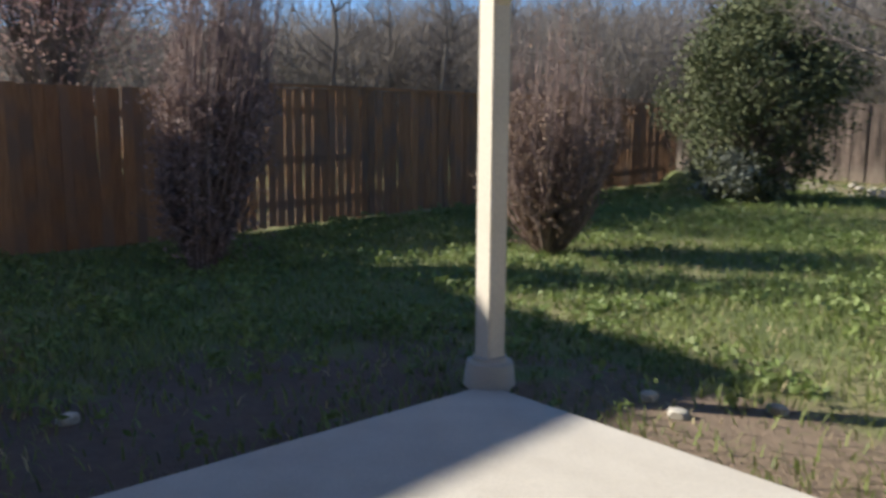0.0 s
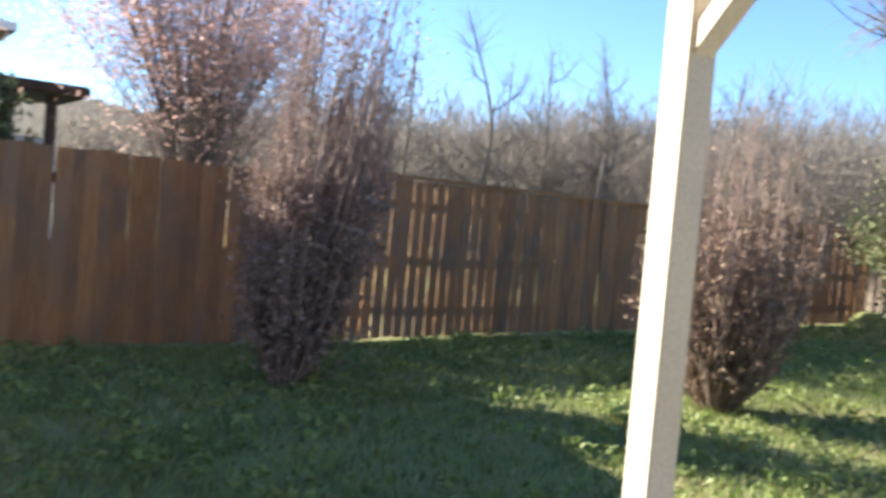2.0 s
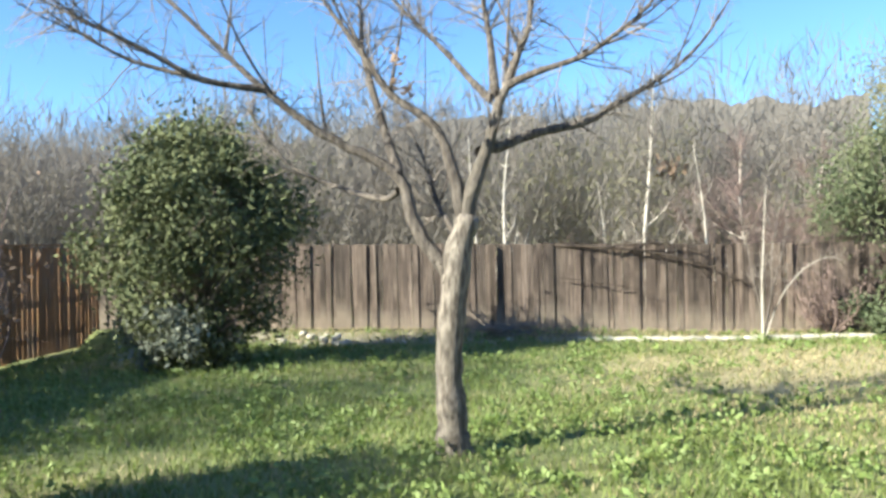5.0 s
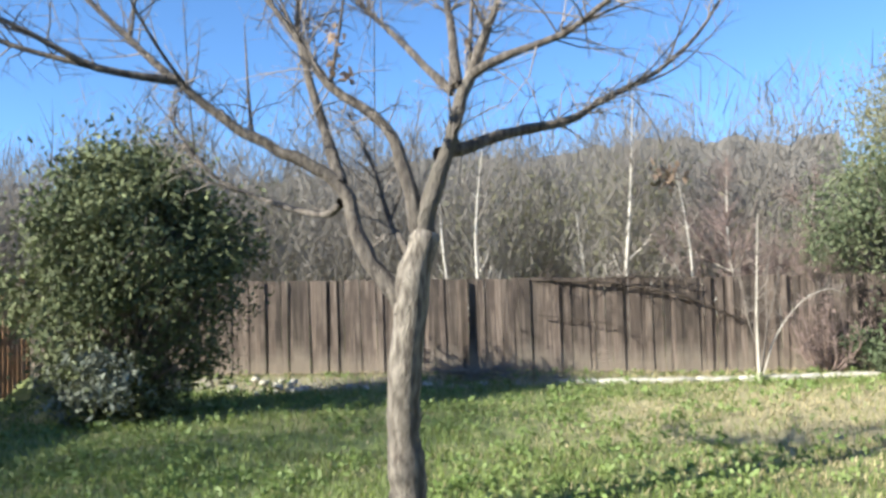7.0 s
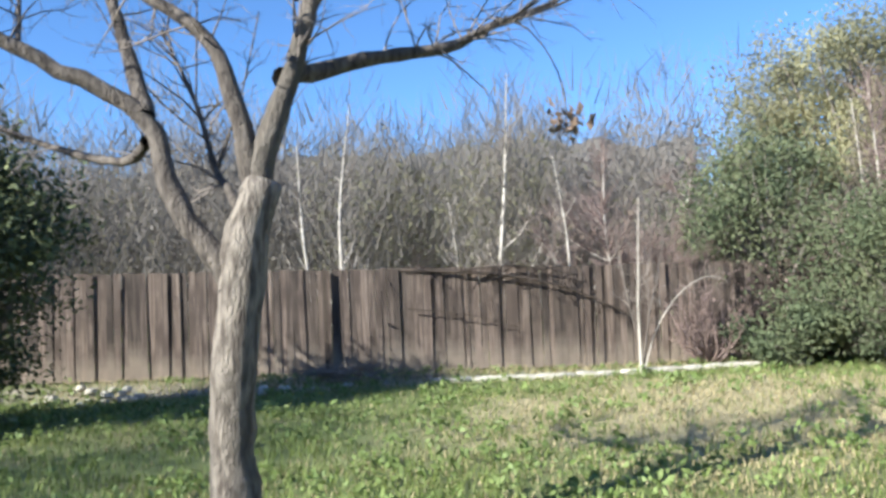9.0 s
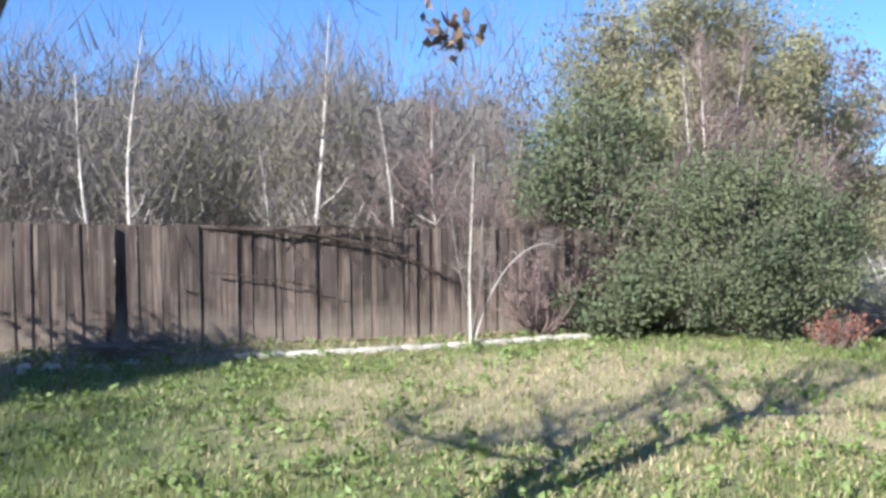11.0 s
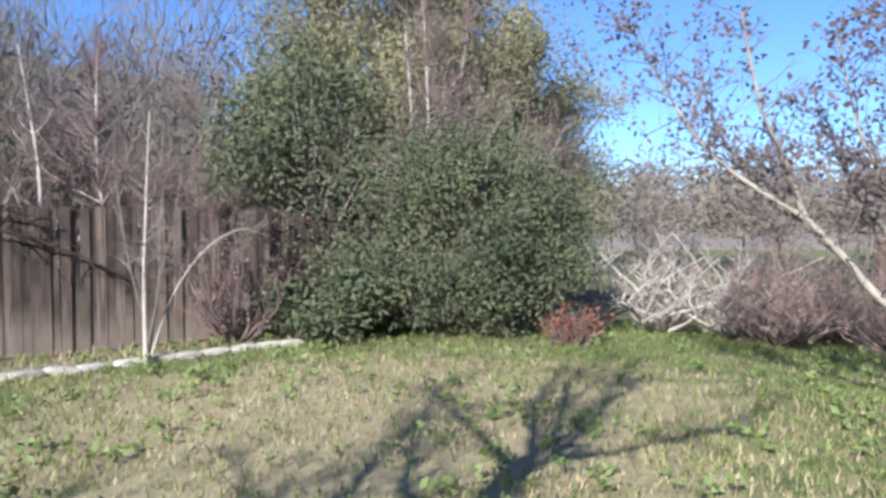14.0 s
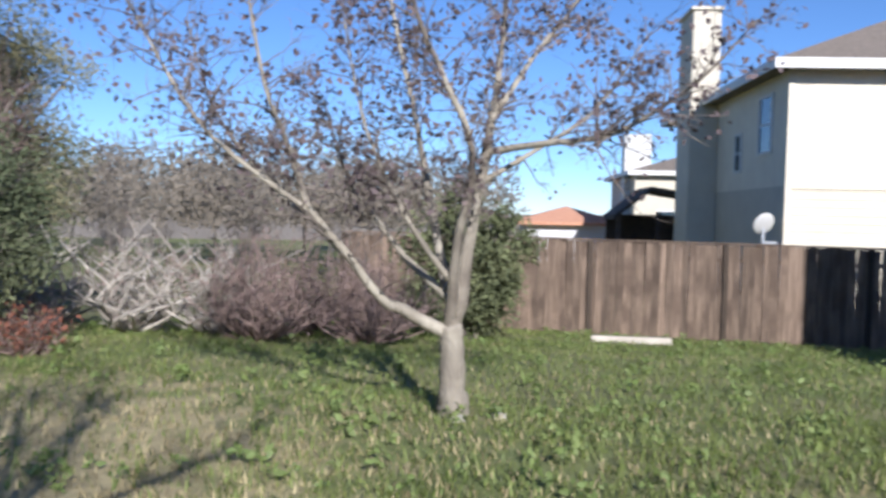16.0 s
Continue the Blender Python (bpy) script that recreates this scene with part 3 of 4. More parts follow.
def build_far_left_house():
    h = empty("far_house", (-24, 1.3, 0), 90)
    part("wall", boxes((-9, 0, 0, 0, 8, 5.4)), M_SIDING, h)
    part("roof", hip_roof(-9, 0, 0, 8, 5.5, 1.8, 0.4), M_ROOF, h)
    part("fascia", fascia(-9, 0, 0, 8, 5.51, 0.4), M_TRIM, h)
    part("chimney", boxes((-2.4, 1.0, 5, -1.5, 2.0, 8.6), bevel=0.03), M_SIDING, h)
    tagged(h, "white two-storey house with a brown hip roof, further off", "house")
    g = empty("garden_shelter", (-18, 0.4, 0), 90)
    part("shelter_roof", boxes((-0.6, -0.4, 3.28, 1.75, 2.4, 3.50), bevel=0.03), M_DARK, g)
    for x in (0.3, 1.1):
        part("shelter_post", boxes((x - 0.09, -0.1, 0, x + 0.09, 0.1, 3.3)), M_DARK, g)
    part("back_wall", boxes((-0.5, 2.2, 0, 1.7, 2.35, 2.5)), M_SIDING, g)
    tagged(g, "dark flat-roofed garden shelter on posts", "shelter")


build_far_left_house()


def build_right_house():
    """Neighbour beyond the right fence: a lit front and a shaded flank with a chimney."""
    gz = -1.05
    h = empty("neighbour_house", (22.9, 3.4, gz), -79.0)     # local x runs along the lit front, local -y looks to the yard
    W, D = 10.0, 12.0
    part("lower_wall", boxes((0, 0, 0, W, D, 3.35)), M_CREAM, h)
    part("lower_siding", siding_wall(0.12, W, 0.0, 3.28), M_CREAM, h)
    part("upper_wall", boxes((0, 0.0, 3.35, W, D, 6.15)), M_CREAM, h)
    part("upper_siding", siding_wall(0.12, W, 3.40, 6.1), M_CREAM, h, "cream lapped siding")
    part("band", boxes((0.0, -0.04, 3.28, W, 0.04, 3.40)), M_CREAM, h)
    part("corner_board", boxes((-0.03, -0.035, 0, 0.11, 0.10, 6.1)), M_CREAM, h)
    part("roof", hip_roof(0, 0, W, D, 6.2, 2.4, 0.5), M_ROOF, h)
    part("fascia", fascia(0, 0, W, D, 6.21, 0.5, 0.22), M_TRIM, h)
    part("chimney", boxes((-0.85, 6.2, 0, -0.0, 8.0, 8.9), bevel=0.03), M_CREAM, h, "tall cream boxed chimney")
    part("chimney_cap", boxes((-0.92, 6.13, 8.9, 0.05, 8.07, 9.0)), M_CREAM, h)
    flank = empty("side_windows")
    flank.parent = h
    flank.matrix_basis = pose(0, 0, 0, 0, 0, -90)              # its -y looks along the house's -x
    window_on(flank, -1.6, 4.25, 0.9, 1.35)
    window_on(flank, -3.9, 3.9, 0.45, 0.95)
    dish = bmesh.new()
    bmesh.ops.create_uvsphere(dish, u_segments=20, v_segments=10, radius=0.28, matrix=Matrix.Diagonal((1, 0.22, 1, 1)))
    part("satellite_dish", dish, M_TRIM, h, "white oval satellite dish").matrix_basis = pose(-0.42, 0.2, 2.45, 25, 0, 20)
    part("dish_arm", boxes((-0.45, 0.18, 2.0, -0.40, 0.23, 2.42), (-0.45, 0.18, 1.98, 0.02, 0.23, 2.03)), M_METAL, h)
    tagged(h, "two-storey cream house with boxed chimney, beyond the fence", "house")
    g = empty("far_house", (43.0, 7.4, -1.0), -79.0)
    part("wall", boxes((0, 0, 0, 7, 8, 4.6)), M_CREAM, g)
    part("roof", hip_roof(0, 0, 7, 8, 4.7, 1.2, 0.4), M_ROOF, g)
    part("fascia", fascia(0, 0, 7, 8, 4.71, 0.4), M_TRIM, g)
    part("chimney", boxes((-0.3, 1.5, 0, 1.0, 2.5, 6.6)), M_TRIM, g, "white boxed chimney")
    window_on(g, 1.6, 1.6, 0.9, 1.2)
    tagged(g, "cream house with a white chimney, far off", "house")
    c = empty("garden_shelter", (32.5, 7.6, -1.0), -79.0)
    part("shelter_roof", gable_prism([(-0.2, 2.55), (1.1, 3.6), (3.2, 3.3)], 0, 3.0, 0.16), M_DARK, c)
    for x in (0.0, 1.4, 2.8):
        part("shelter_post", boxes((x - 0.08, 0.1, 0, x + 0.08, 0.26, 2.7)), M_DARK, c)
    part("back_wall", boxes((-0.1, 2.8, 0, 3.0, 2.95, 2.6)), M_DARK, c)
    tagged(c, "dark roofed garden shelter on posts beside the house", "shelter")
    s = empty("far_house", (47.5, 13.4, -1.2), -79.0)
    part("wall", boxes((0, 0, 0, 5, 7, 2.3)), M_SIDING, s)
    part("roof", hip_roof(0, 0, 5, 7, 2.35, 0.9, 0.5), M_TERRA, s)
    tagged(s, "low white house with a terracotta roof, far off", "house")


build_right_house()


def build_own_house():
    h = empty("own_house", (0, 0, 0), 0)
    part("wall", boxes((-1.0, -14, -0.2, 14, -5.3, 5.4)), M_BRICK, h)
    # Unseen wing and side block, added to cast shade on the right fence.
    part("wing_wall", boxes((6.6, -5.3, -0.2, 14, -1.9, 4.8)), M_BRICK, h)
    part("side_wall", boxes((13.05, -1.9, -0.6, 15.4, 0.60, 4.8)), M_BRICK, h)
    part("side_roof", hip_roof(13.05, -1.95, 15.4, 0.60, 4.9, 0.9), M_ROOF, h)
    part("roof", hip_roof(-1.0, -14, 14, -5.3, 5.5, 2.0), M_ROOF, h)
    part("wing_roof", hip_roof(6.6, -5.2, 14, -1.9, 4.9, 1.3), M_ROOF, h)
    tagged(h, "unseen beige masonry house behind the patio, side block added to shade the fence", "house")


build_own_house()


# ---- trees in the yard ----
def limb(owner, bark, twig, pts, r0, r1, rng, twigs=16, length=0.6, droop=0.05, sides=8, tips=None, start=0.3, thick=0.008):
    n = len(pts)
    radii = [r0 + (r1 - r0) * (i / (n - 1)) ** 0.8 for i in range(n)]
    line, rr = smooth_line(pts, radii, 4, 0.10, rng)
    wood = Tubes()
    wood.tube(line, rr, sides)
    piece("limb", wood.mesh("limb", bark), owner)
    if twigs:
        sprays(twig, line, rr, rng, twigs, length, 3, droop, start, thick, tips)
    return line, rr


def dead_clump(leaves, at, rng, size, count, small=1.0):
    for _ in range(count):
        leaves.leaf(Vector(at) + Vector((rng.gauss(0, size), rng.gauss(0, size), rng.gauss(0, size))), rng.uniform(0.03, 0.06) * small, rng, 1.6)


def build_yard_tree():
    rng = random.Random(21)
    tree = empty("bare_tree", (-0.41, 6.35, ground_z(-0.41, 6.35) - 0.02))
    trunk, twig, dead = Tubes(), Tubes(), Tubes()
    line, rr = smooth_line([(0.02, 0, -0.1), (0.01, 0, 0.05), (0.0, 0.0, 0.35), (-0.01, 0, 0.75), (0.05, 0, 1.5), (0.18, 0, 2.0)], [0.20, 0.155, 0.125, 0.112, 0.118, 0.09], 5, 0.05, rng)
    trunk.tube(line, rr, 14)
    L = lambda *p, **k: limb(tree, M_LIMB, twig, p, rng=rng, **k)
    mains = []
    stout = lambda *p, **k: limb(tree, M_BARK, twig, p, rng=rng, **k)
    mains.append(stout((0.15, 0, 1.85), (0.14, 0.00, 1.98), (0.26, 0.00, 2.33), (0.36, 0.00, 2.61), (0.46, 0.00, 2.94), (0.61, 0.00, 3.31), (0.73, 0.03, 3.73), (0.68, 0.1, 5.0), r0=0.092, r1=0.014, twigs=49, sides=10, start=0.4))
    mains.append(L((0.03, 0, 1.42), (-0.04, 0.00, 1.58), (-0.26, 0.05, 1.90), (-0.42, 0.12, 2.36), (-0.83, 0.10, 2.61), (-1.20, 0.05, 2.83), (-1.53, 0.00, 3.11), (-1.90, 0.10, 3.45), (-2.47, 0.30, 4.00), (-2.8, 0.5, 4.25), r0=0.078, r1=0.012, twigs=36, sides=10, start=0.5))
    mains.append(L((-1.53, 0.00, 3.11), (-1.99, -0.20, 3.17), (-2.38, -0.30, 3.38), (-2.94, -0.40, 3.67), (-3.3, -0.45, 3.85), r0=0.036, r1=0.007, twigs=30))
    mains.append(L((-1.99, -0.20, 3.17), (-2.59, -0.25, 3.35), (-3.04, -0.30, 3.61), (-3.27, -0.40, 3.78), r0=0.024, r1=0.006, twigs=20))
    mains.append(L((-0.42, 0.12, 2.36), (-0.54, 0.30, 2.73), (-0.67, 0.40, 3.15), (-0.78, 0.50, 3.58), (-0.81, 0.60, 4.02), (-1.1, 0.75, 4.6), r0=0.052, r1=0.009, twigs=36))
    mains.append(L((-0.42, 0.12, 2.24), (-0.59, 0.40, 2.18), (-1.02, 0.80, 2.31), (-1.58, 1.10, 2.56), (-1.88, 1.20, 2.89), (-2.08, 1.30, 3.17), r0=0.033, r1=0.010, twigs=34, droop=0.22))
    mains.append(L((0.14, 0.00, 1.96), (0.05, 0.00, 2.38), (-0.09, 0.05, 2.75), (-0.48, 0.15, 3.07), (-0.73, 0.20, 3.45), (-1.04, 0.30, 3.89), (-1.3, 0.35, 4.3), r0=0.062, r1=0.009, twigs=39))
    mains.append(L((0.28, 0.00, 2.52), (0.43, 0.10, 2.58), (0.82, 0.35, 2.73), (1.22, 0.49, 2.82), (1.57, 0.80, 3.06), (2.05, 1.30, 3.36), (2.46, 1.50, 3.72), (2.77, 1.60, 4.16), r0=0.058, r1=0.010, twigs=36, droop=0.2))
    mains.append(L((0.53, 0.00, 3.07), (0.76, -0.20, 3.13), (1.11, -0.35, 3.21), (1.31, -0.50, 3.31), (1.58, -0.70, 3.50), (1.9, -0.9, 4.0), r0=0.038, r1=0.008, twigs=29, droop=0.15))
    mains.append(L((0.38, 0, 2.95), (-0.02, 0.4, 3.47), (-0.47, 0.8, 4.02), (-0.8, 1.0, 4.5), r0=0.036, r1=0.007, twigs=29))
    mains.append(L((0.42, 0, 3.0), (0.38, 0.3, 3.56), (0.33, 0.45, 3.95), (0.3, 0.6, 4.8), r0=0.044, r1=0.009, twigs=32))
    mains.append(L((0.10, 0, 1.75), (-0.02, 0.2, 1.98), (-0.10, 0.3, 2.1), (-0.22, 0.45, 2.5), (-0.45, 0.7, 3.0), r0=0.034, r1=0.007, twigs=26))
    # a bough high in the crown
    mains.append(L((0.60, 0, 3.9), (0.3, -0.3, 4.5), (-0.3, -0.5, 5.0), (-0.9, -0.6, 5.3), r0=0.035, r1=0.008, twigs=24))
    # lesser branches that leave the limbs and rise
    for line, rr in mains:
        for u in (0.5, 0.64, 0.78):
            i = int(u * (len(line) - 1))
            p, d = line[i], (line[i + 1] - line[i]).normalized()
            o = Vector((rng.gauss(0, 1), rng.gauss(0, 1), 0.5)).normalized()
            w = (d * 0.6 + o * 0.7).normalized()
            ln = rng.uniform(0.7, 1.3)
            q = p + w * ln * 0.5
            e = q + (w + Vector((0, 0, 0.45))).normalized() * ln * 0.6
            limb(tree, M_LIMB, twig, (p, q, e), min(rr[i] * 0.55, 0.02), 0.004, rng, twigs=7, length=0.45, sides=5, start=0.2, thick=0.006)

    # a twig that hangs from the right limb and ends in a clump of dead leaves
    L((1.60, 0.92, 3.14), (1.78, 0.8, 3.02), (1.92, 0.68, 2.72), (1.95, 0.62, 2.42), r0=0.008, r1=0.004, twigs=0, sides=4)
    dead_clump(dead, (1.95, 0.62, 2.37), rng, 0.055, 46)
    for c in ((-0.35, -0.45, 3.25), (-0.3, -0.4, 3.0), (0.55, 0.1, 3.3)):
        dead_clump(dead, c, rng, 0.05, 12)
    piece("trunk", trunk.mesh("trunk", M_BARK), tree)
    piece("twig_crown", twig.mesh("twig_crown", M_TWIG), tree, label="fine grey leafless twigs")
    piece("withered_foliage", dead.mesh("withered_foliage", M_DEAD), tree, label="hanging clump of dead brown leaves")
    tagged(tree, "leafless spreading tree with grey furrowed bark on the lawn", "tree")


build_yard_tree()


def build_young_tree():
    rng = random.Random(22)
    tree = empty("young_tree", (8.04, 7.68, ground_z(8.04, 7.68) - 0.02))
    trunk, twig, dead, tips = Tubes(), Tubes(), Tubes(), []
    line, rr = smooth_line([(0, 0, -0.1), (0, 0, 0.04), (0, 0.01, 0.2), (0, 0.02, 0.45), (-0.01, 0.04, 0.70)], [0.15, 0.125, 0.105, 0.095, 0.088], 4, 0.04, rng)
    trunk.tube(line, rr, 14)
    L = lambda *p, **k: limb(tree, M_BARK2, twig, p, rng=rng, tips=tips, **k)
    L((-0.01, 0.04, 0.62), (-0.18, 0.3, 0.79), (-0.32, 0.47, 0.9), (-0.48, 0.67, 1.21), (-0.64, 0.91, 1.55), (-0.67, 1.02, 1.9), (-0.81, 1.17, 2.38), (-0.85, 1.3, 3.1), r0=0.055, r1=0.008, twigs=54)
    L((-0.01, 0.05, 0.9), (0.1, 0.44, 1.19), (0.22, 0.76, 1.53), (0.27, 0.98, 1.8), (0.3, 1.2, 2.4), r0=0.036, r1=0.007, twigs=44)
    L((0, 0.04, 0.62), (0.01, -0.03, 0.96), (0.02, -0.09, 1.38), (0.05, -0.19, 1.98), (0.06, -0.25, 2.42), (-0.02, -0.32, 3.0), (0, -0.35, 4.0), r0=0.075, r1=0.010, twigs=70, sides=10)
    L((-0.02, 0.04, 0.68), (-0.2, -0.04, 1.26), (-0.37, -0.18, 1.93), (-0.51, 0.0, 2.44), (-0.66, 0.16, 2.86), (-0.7, 0.3, 3.5), r0=0.045, r1=0.008, twigs=54)
    L((0.05, -0.21, 1.98), (-0.14, -0.69, 2.03), (-0.25, -1.08, 2.07), (-0.27, -1.41, 2.24), (-0.29, -1.72, 2.48), (-0.3, -2.0, 2.8), r0=0.030, r1=0.006, twigs=44)
    L((-0.01, 0.07, 0.95), (0.24, 0.29, 1.67), (0.4, 0.46, 2.26), (0.54, 0.72, 3.19), (0.6, 0.8, 3.7), r0=0.042, r1=0.008, twigs=54)
    L((0.05, -0.22, 2.2), (0.43, -0.47, 2.75), (0.7, -0.73, 3.17), (0.9, -0.9, 3.6), r0=0.030, r1=0.007, twigs=44)
    L((0.04, -0.15, 1.75), (0.3, -0.5, 2.0), (0.5, -0.95, 2.35), (0.6, -1.3, 2.9), r0=0.026, r1=0.006, twigs=41)
    L((-0.62, 0.88, 1.5), (-0.9, 1.5, 2.0), (-1.0, 1.9, 2.6), (-1.1, 2.2, 3.2), r0=0.022, r1=0.006, twigs=46)
    L((-0.48, 0.67, 1.2), (-0.3, 1.4, 1.75), (-0.2, 1.9, 2.3), (-0.1, 2.2, 3.0), r0=0.022, r1=0.006, twigs=46)
    L((-0.1, 0.0, 1.0), (-0.35, 0.3, 1.5), (-0.5, 0.55, 2.1), (-0.55, 0.7, 2.8), r0=0.028, r1=0.006, twigs=44)
    for p in rng.sample(tips, min(len(tips), 2300)):
        if p.z > 1.5:
            dead_clump(dead, p - Vector((0, 0, 0.03)), rng, 0.035, rng.randint(1, 4), 0.72)
    piece("trunk", trunk.mesh("trunk", M_BARK2), tree)
    piece("twig_crown", twig.mesh("twig_crown", M_TWIG), tree, label="fine grey twigs")
    piece("withered_foliage", dead.mesh("withered_foliage", M_WITHER), tree, label="sparse withered mauve-brown leaves")
    tagged(tree, "young pale-barked tree forking low, with a few withered leaves", "tree")


build_young_tree()


# ---- shrubs ----
def build_shrub(name, at, seed, stems, height, spread, leaf_mat, leaves, leaf_size, label, stem_mat=None, dense=1.8, radius=0.011, wild=0.05, twiggy=11, lean=0.0):
    """Many upright stems from one crown, thick with twigs below, spiky above."""
    rng = random.Random(seed)
    x, y = at
    sh = empty(name, (x, y, ground_z(x, y) - 0.03))
    st, lv, tips = Tubes(), Tubes(), []
    for _ in range(stems):
        a, q = rng.uniform(0, 6.283), math.sqrt(rng.random())
        h = height * rng.uniform(0.55, 1.0) * (1 - 0.30 * q * q)
        out = spread * q
        pts = [(0.13 * math.cos(a) * rng.random(), 0.13 * math.sin(a) * rng.random(), 0)]
        for k in (0.3, 0.6, 1.0):
            pts.append((out * math.cos(a) * min(1, k * 1.3) ** 0.6 + rng.gauss(0, wild), out * math.sin(a) * min(1, k * 1.3) ** 0.6 + rng.gauss(0, wild) + lean * k * h / height, h * k))
        line, rr = smooth_line(pts, [radius * 1.4, radius, radius * 0.7, radius * 0.25], 3)
        st.tube(line, rr, 4)
        sprays(st, line, rr, rng, twiggy, 0.36, 2, -0.12, 0.06, 0.005, tips, up=0.8, bend=0.25 + wild, segs=3)
    low = [p for p in tips if p.z < dense] or tips
    for _ in range(leaves):
        p = rng.choice(low if rng.random() < 0.85 else tips)
        lv.leaf(p + Vector((rng.gauss(0, 0.03), rng.gauss(0, 0.03), rng.gauss(0, 0.03))), leaf_size * rng.uniform(0.6, 1.3), rng)
    piece("shrub_body", st.mesh("shrub_body", stem_mat or M_STEM), sh)
    piece("foliage", lv.mesh("foliage", leaf_mat), sh)
    return tagged(sh, label, "shrub")


build_shrub("vase_shrub", (-5.72, 0.92), 31, 150, 4.2, 0.60, M_MAUVE, 16000, 0.028, "tall brown twiggy vase-shaped shrub with withered leaves, beside the fence", lean=0.6, twiggy=14)
build_shrub("vase_shrub", (-3.8, 4.18), 32, 150, 3.0, 0.80, M_DEAD, 13000, 0.025, "brown twiggy vase-shaped shrub with withered leaves on the lawn")


def build_leafy(name, at, seed, size, leaf_mat, count, leaf, label, trunk_r=0.07, bottom=0.25, category="bush", lumps=26, bark=None, loose=0.3, twigs=0, z=None, lump=0.15):
    """An evergreen: stems that carry many lumps of leaves, with gaps between."""
    rng = random.Random(seed)
    x, y = at
    w, d, h = size
    b = empty(name, (x, y, (ground_z(x, y) if z is None else z) - 0.03))
    wood, lv = Tubes(), Tubes()
    centres = []
    for _ in range(lumps):
        a, c = rng.uniform(0, 6.283), rng.uniform(-1, 1)
        q = rng.uniform(0.4, 1.0)
        s = math.sqrt(1 - c * c)
        centres.append(Vector((w / 2 * q * s * math.cos(a), d / 2 * q * s * math.sin(a), bottom * h + (h * (1 - bottom)) * (0.5 + 0.5 * q * c))))
    for c in centres:
        mid = Vector((c.x * 0.35, c.y * 0.35, c.z * 0.55))
        line, rr = smooth_line([(rng.gauss(0, 0.06), rng.gauss(0, 0.06), -0.05), mid, c], [trunk_r, trunk_r * 0.5, trunk_r * 0.12], 4, 0.1, rng)
        wood.tube(line, rr, 5)
        if twigs:
            sprays(wood, line, rr, rng, twigs, 0.5 * min(w, h) * 0.4, 2, 0, 0.4, 0.007)
    per = count // lumps
    for c in centres:
        r = lump * (w + d + h) / 3 * rng.uniform(0.5, 1.35)
        for _ in range(per):
            v = Vector((rng.gauss(0, 1), rng.gauss(0, 1), rng.gauss(0, 0.8)))
            v = v.normalized() * r * (rng.random() ** 0.45 + abs(rng.gauss(0, loose)))
            p = c + v
            if p.z > 0.04:
                lv.leaf(p, leaf * rng.uniform(0.5, 1.1), rng, 2.6, 0.1)
    piece("branchwork", wood.mesh("branchwork", bark or M_TWIG), b)
    piece("foliage", lv.mesh("foliage", leaf_mat), b)
    return tagged(b, label, category)


def build_corner_bush():
    """A domed evergreen, widest at half its height and narrow at the foot, with a paler drooping skirt."""
    rng = random.Random(41)
    x, y = -4.68, 12.0
    b = empty("evergreen_bush", (x, y, ground_z(x, y) - 0.03))
    wood, lv, skirt = Tubes(), Tubes(), Tubes()
    width = ((0.0, 0.16), (0.12, 0.45), (0.26, 0.84), (0.42, 1.0), (0.6, 0.98), (0.78, 0.82), (0.92, 0.5), (1.0, 0.12))

    def half(u):
        for (u0, w0), (u1, w1) in zip(width, width[1:]):
            if u <= u1:
                return w0 + (w1 - w0) * (u - u0) / (u1 - u0)
        return 0.1

    centres = []
    for _ in range(190):
        u, a = rng.uniform(0.04, 0.97), rng.uniform(0, 6.283)
        q = half(u) * rng.uniform(0.35, 1.0) * (1 + 0.30 * noise.noise(Vector((math.cos(a) * 1.9, math.sin(a) * 1.9, u * 4))))
        centres.append(Vector((1.68 * q * math.cos(a), 1.2 * q * math.sin(a), 3.62 * u)))
    # the side away from the sun is thin below, with bare wood showing
    centres = [c for c in centres if not (c.x > 0.35 and c.z < 1.5) or rng.random() < 0.35]
    for c in centres:
        mid = Vector((c.x * 0.3, c.y * 0.3, c.z * 0.6))
        line, rr = smooth_line([(rng.gauss(0, 0.07), rng.gauss(0, 0.07), -0.05), mid, c], [0.05, 0.028, 0.007], 4, 0.1, rng)
        wood.tube(line, rr, 5)
        sprays(wood, line, rr, rng, 9, 0.7, 2, 0, 0.4, 0.006)
        r = rng.uniform(0.14, 0.42)
        for _ in range(int(1100 * r * (0.6 if c.x > 0.4 else 1.0))):
            v = Vector((rng.gauss(0, 1), rng.gauss(0, 1), rng.gauss(0, 0.75))).normalized() * r * (rng.random() ** 0.5 + abs(rng.gauss(0, 0.65)))
            p = c + v
            if p.z > 0.05:
                lv.leaf(p, rng.uniform(0.028, 0.058), rng, 2.4, 0.1)
    for _ in range(22):
        a = rng.uniform(2.4, 5.0)
        c = Vector((0.95 * math.cos(a), 1.0 * math.sin(a), rng.uniform(0.3, 0.95)))
        for _ in range(55):
            p = c + Vector((rng.gauss(0, 0.14), rng.gauss(0, 0.14), rng.gauss(0, 0.10)))
            skirt.leaf(p, rng.uniform(0.03, 0.055), rng, 3.0, -0.4)
    piece("branchwork", wood.mesh("branchwork", M_TWIG), b)
    piece("foliage", lv.mesh("foliage", M_HOLLY), b)
    piece("drooping_skirt", skirt.mesh("drooping_skirt", M_SILVER), b, label="paler drooping leaves near the ground")
    tagged(b, "large domed dark evergreen bush in the fence corner", "bush")


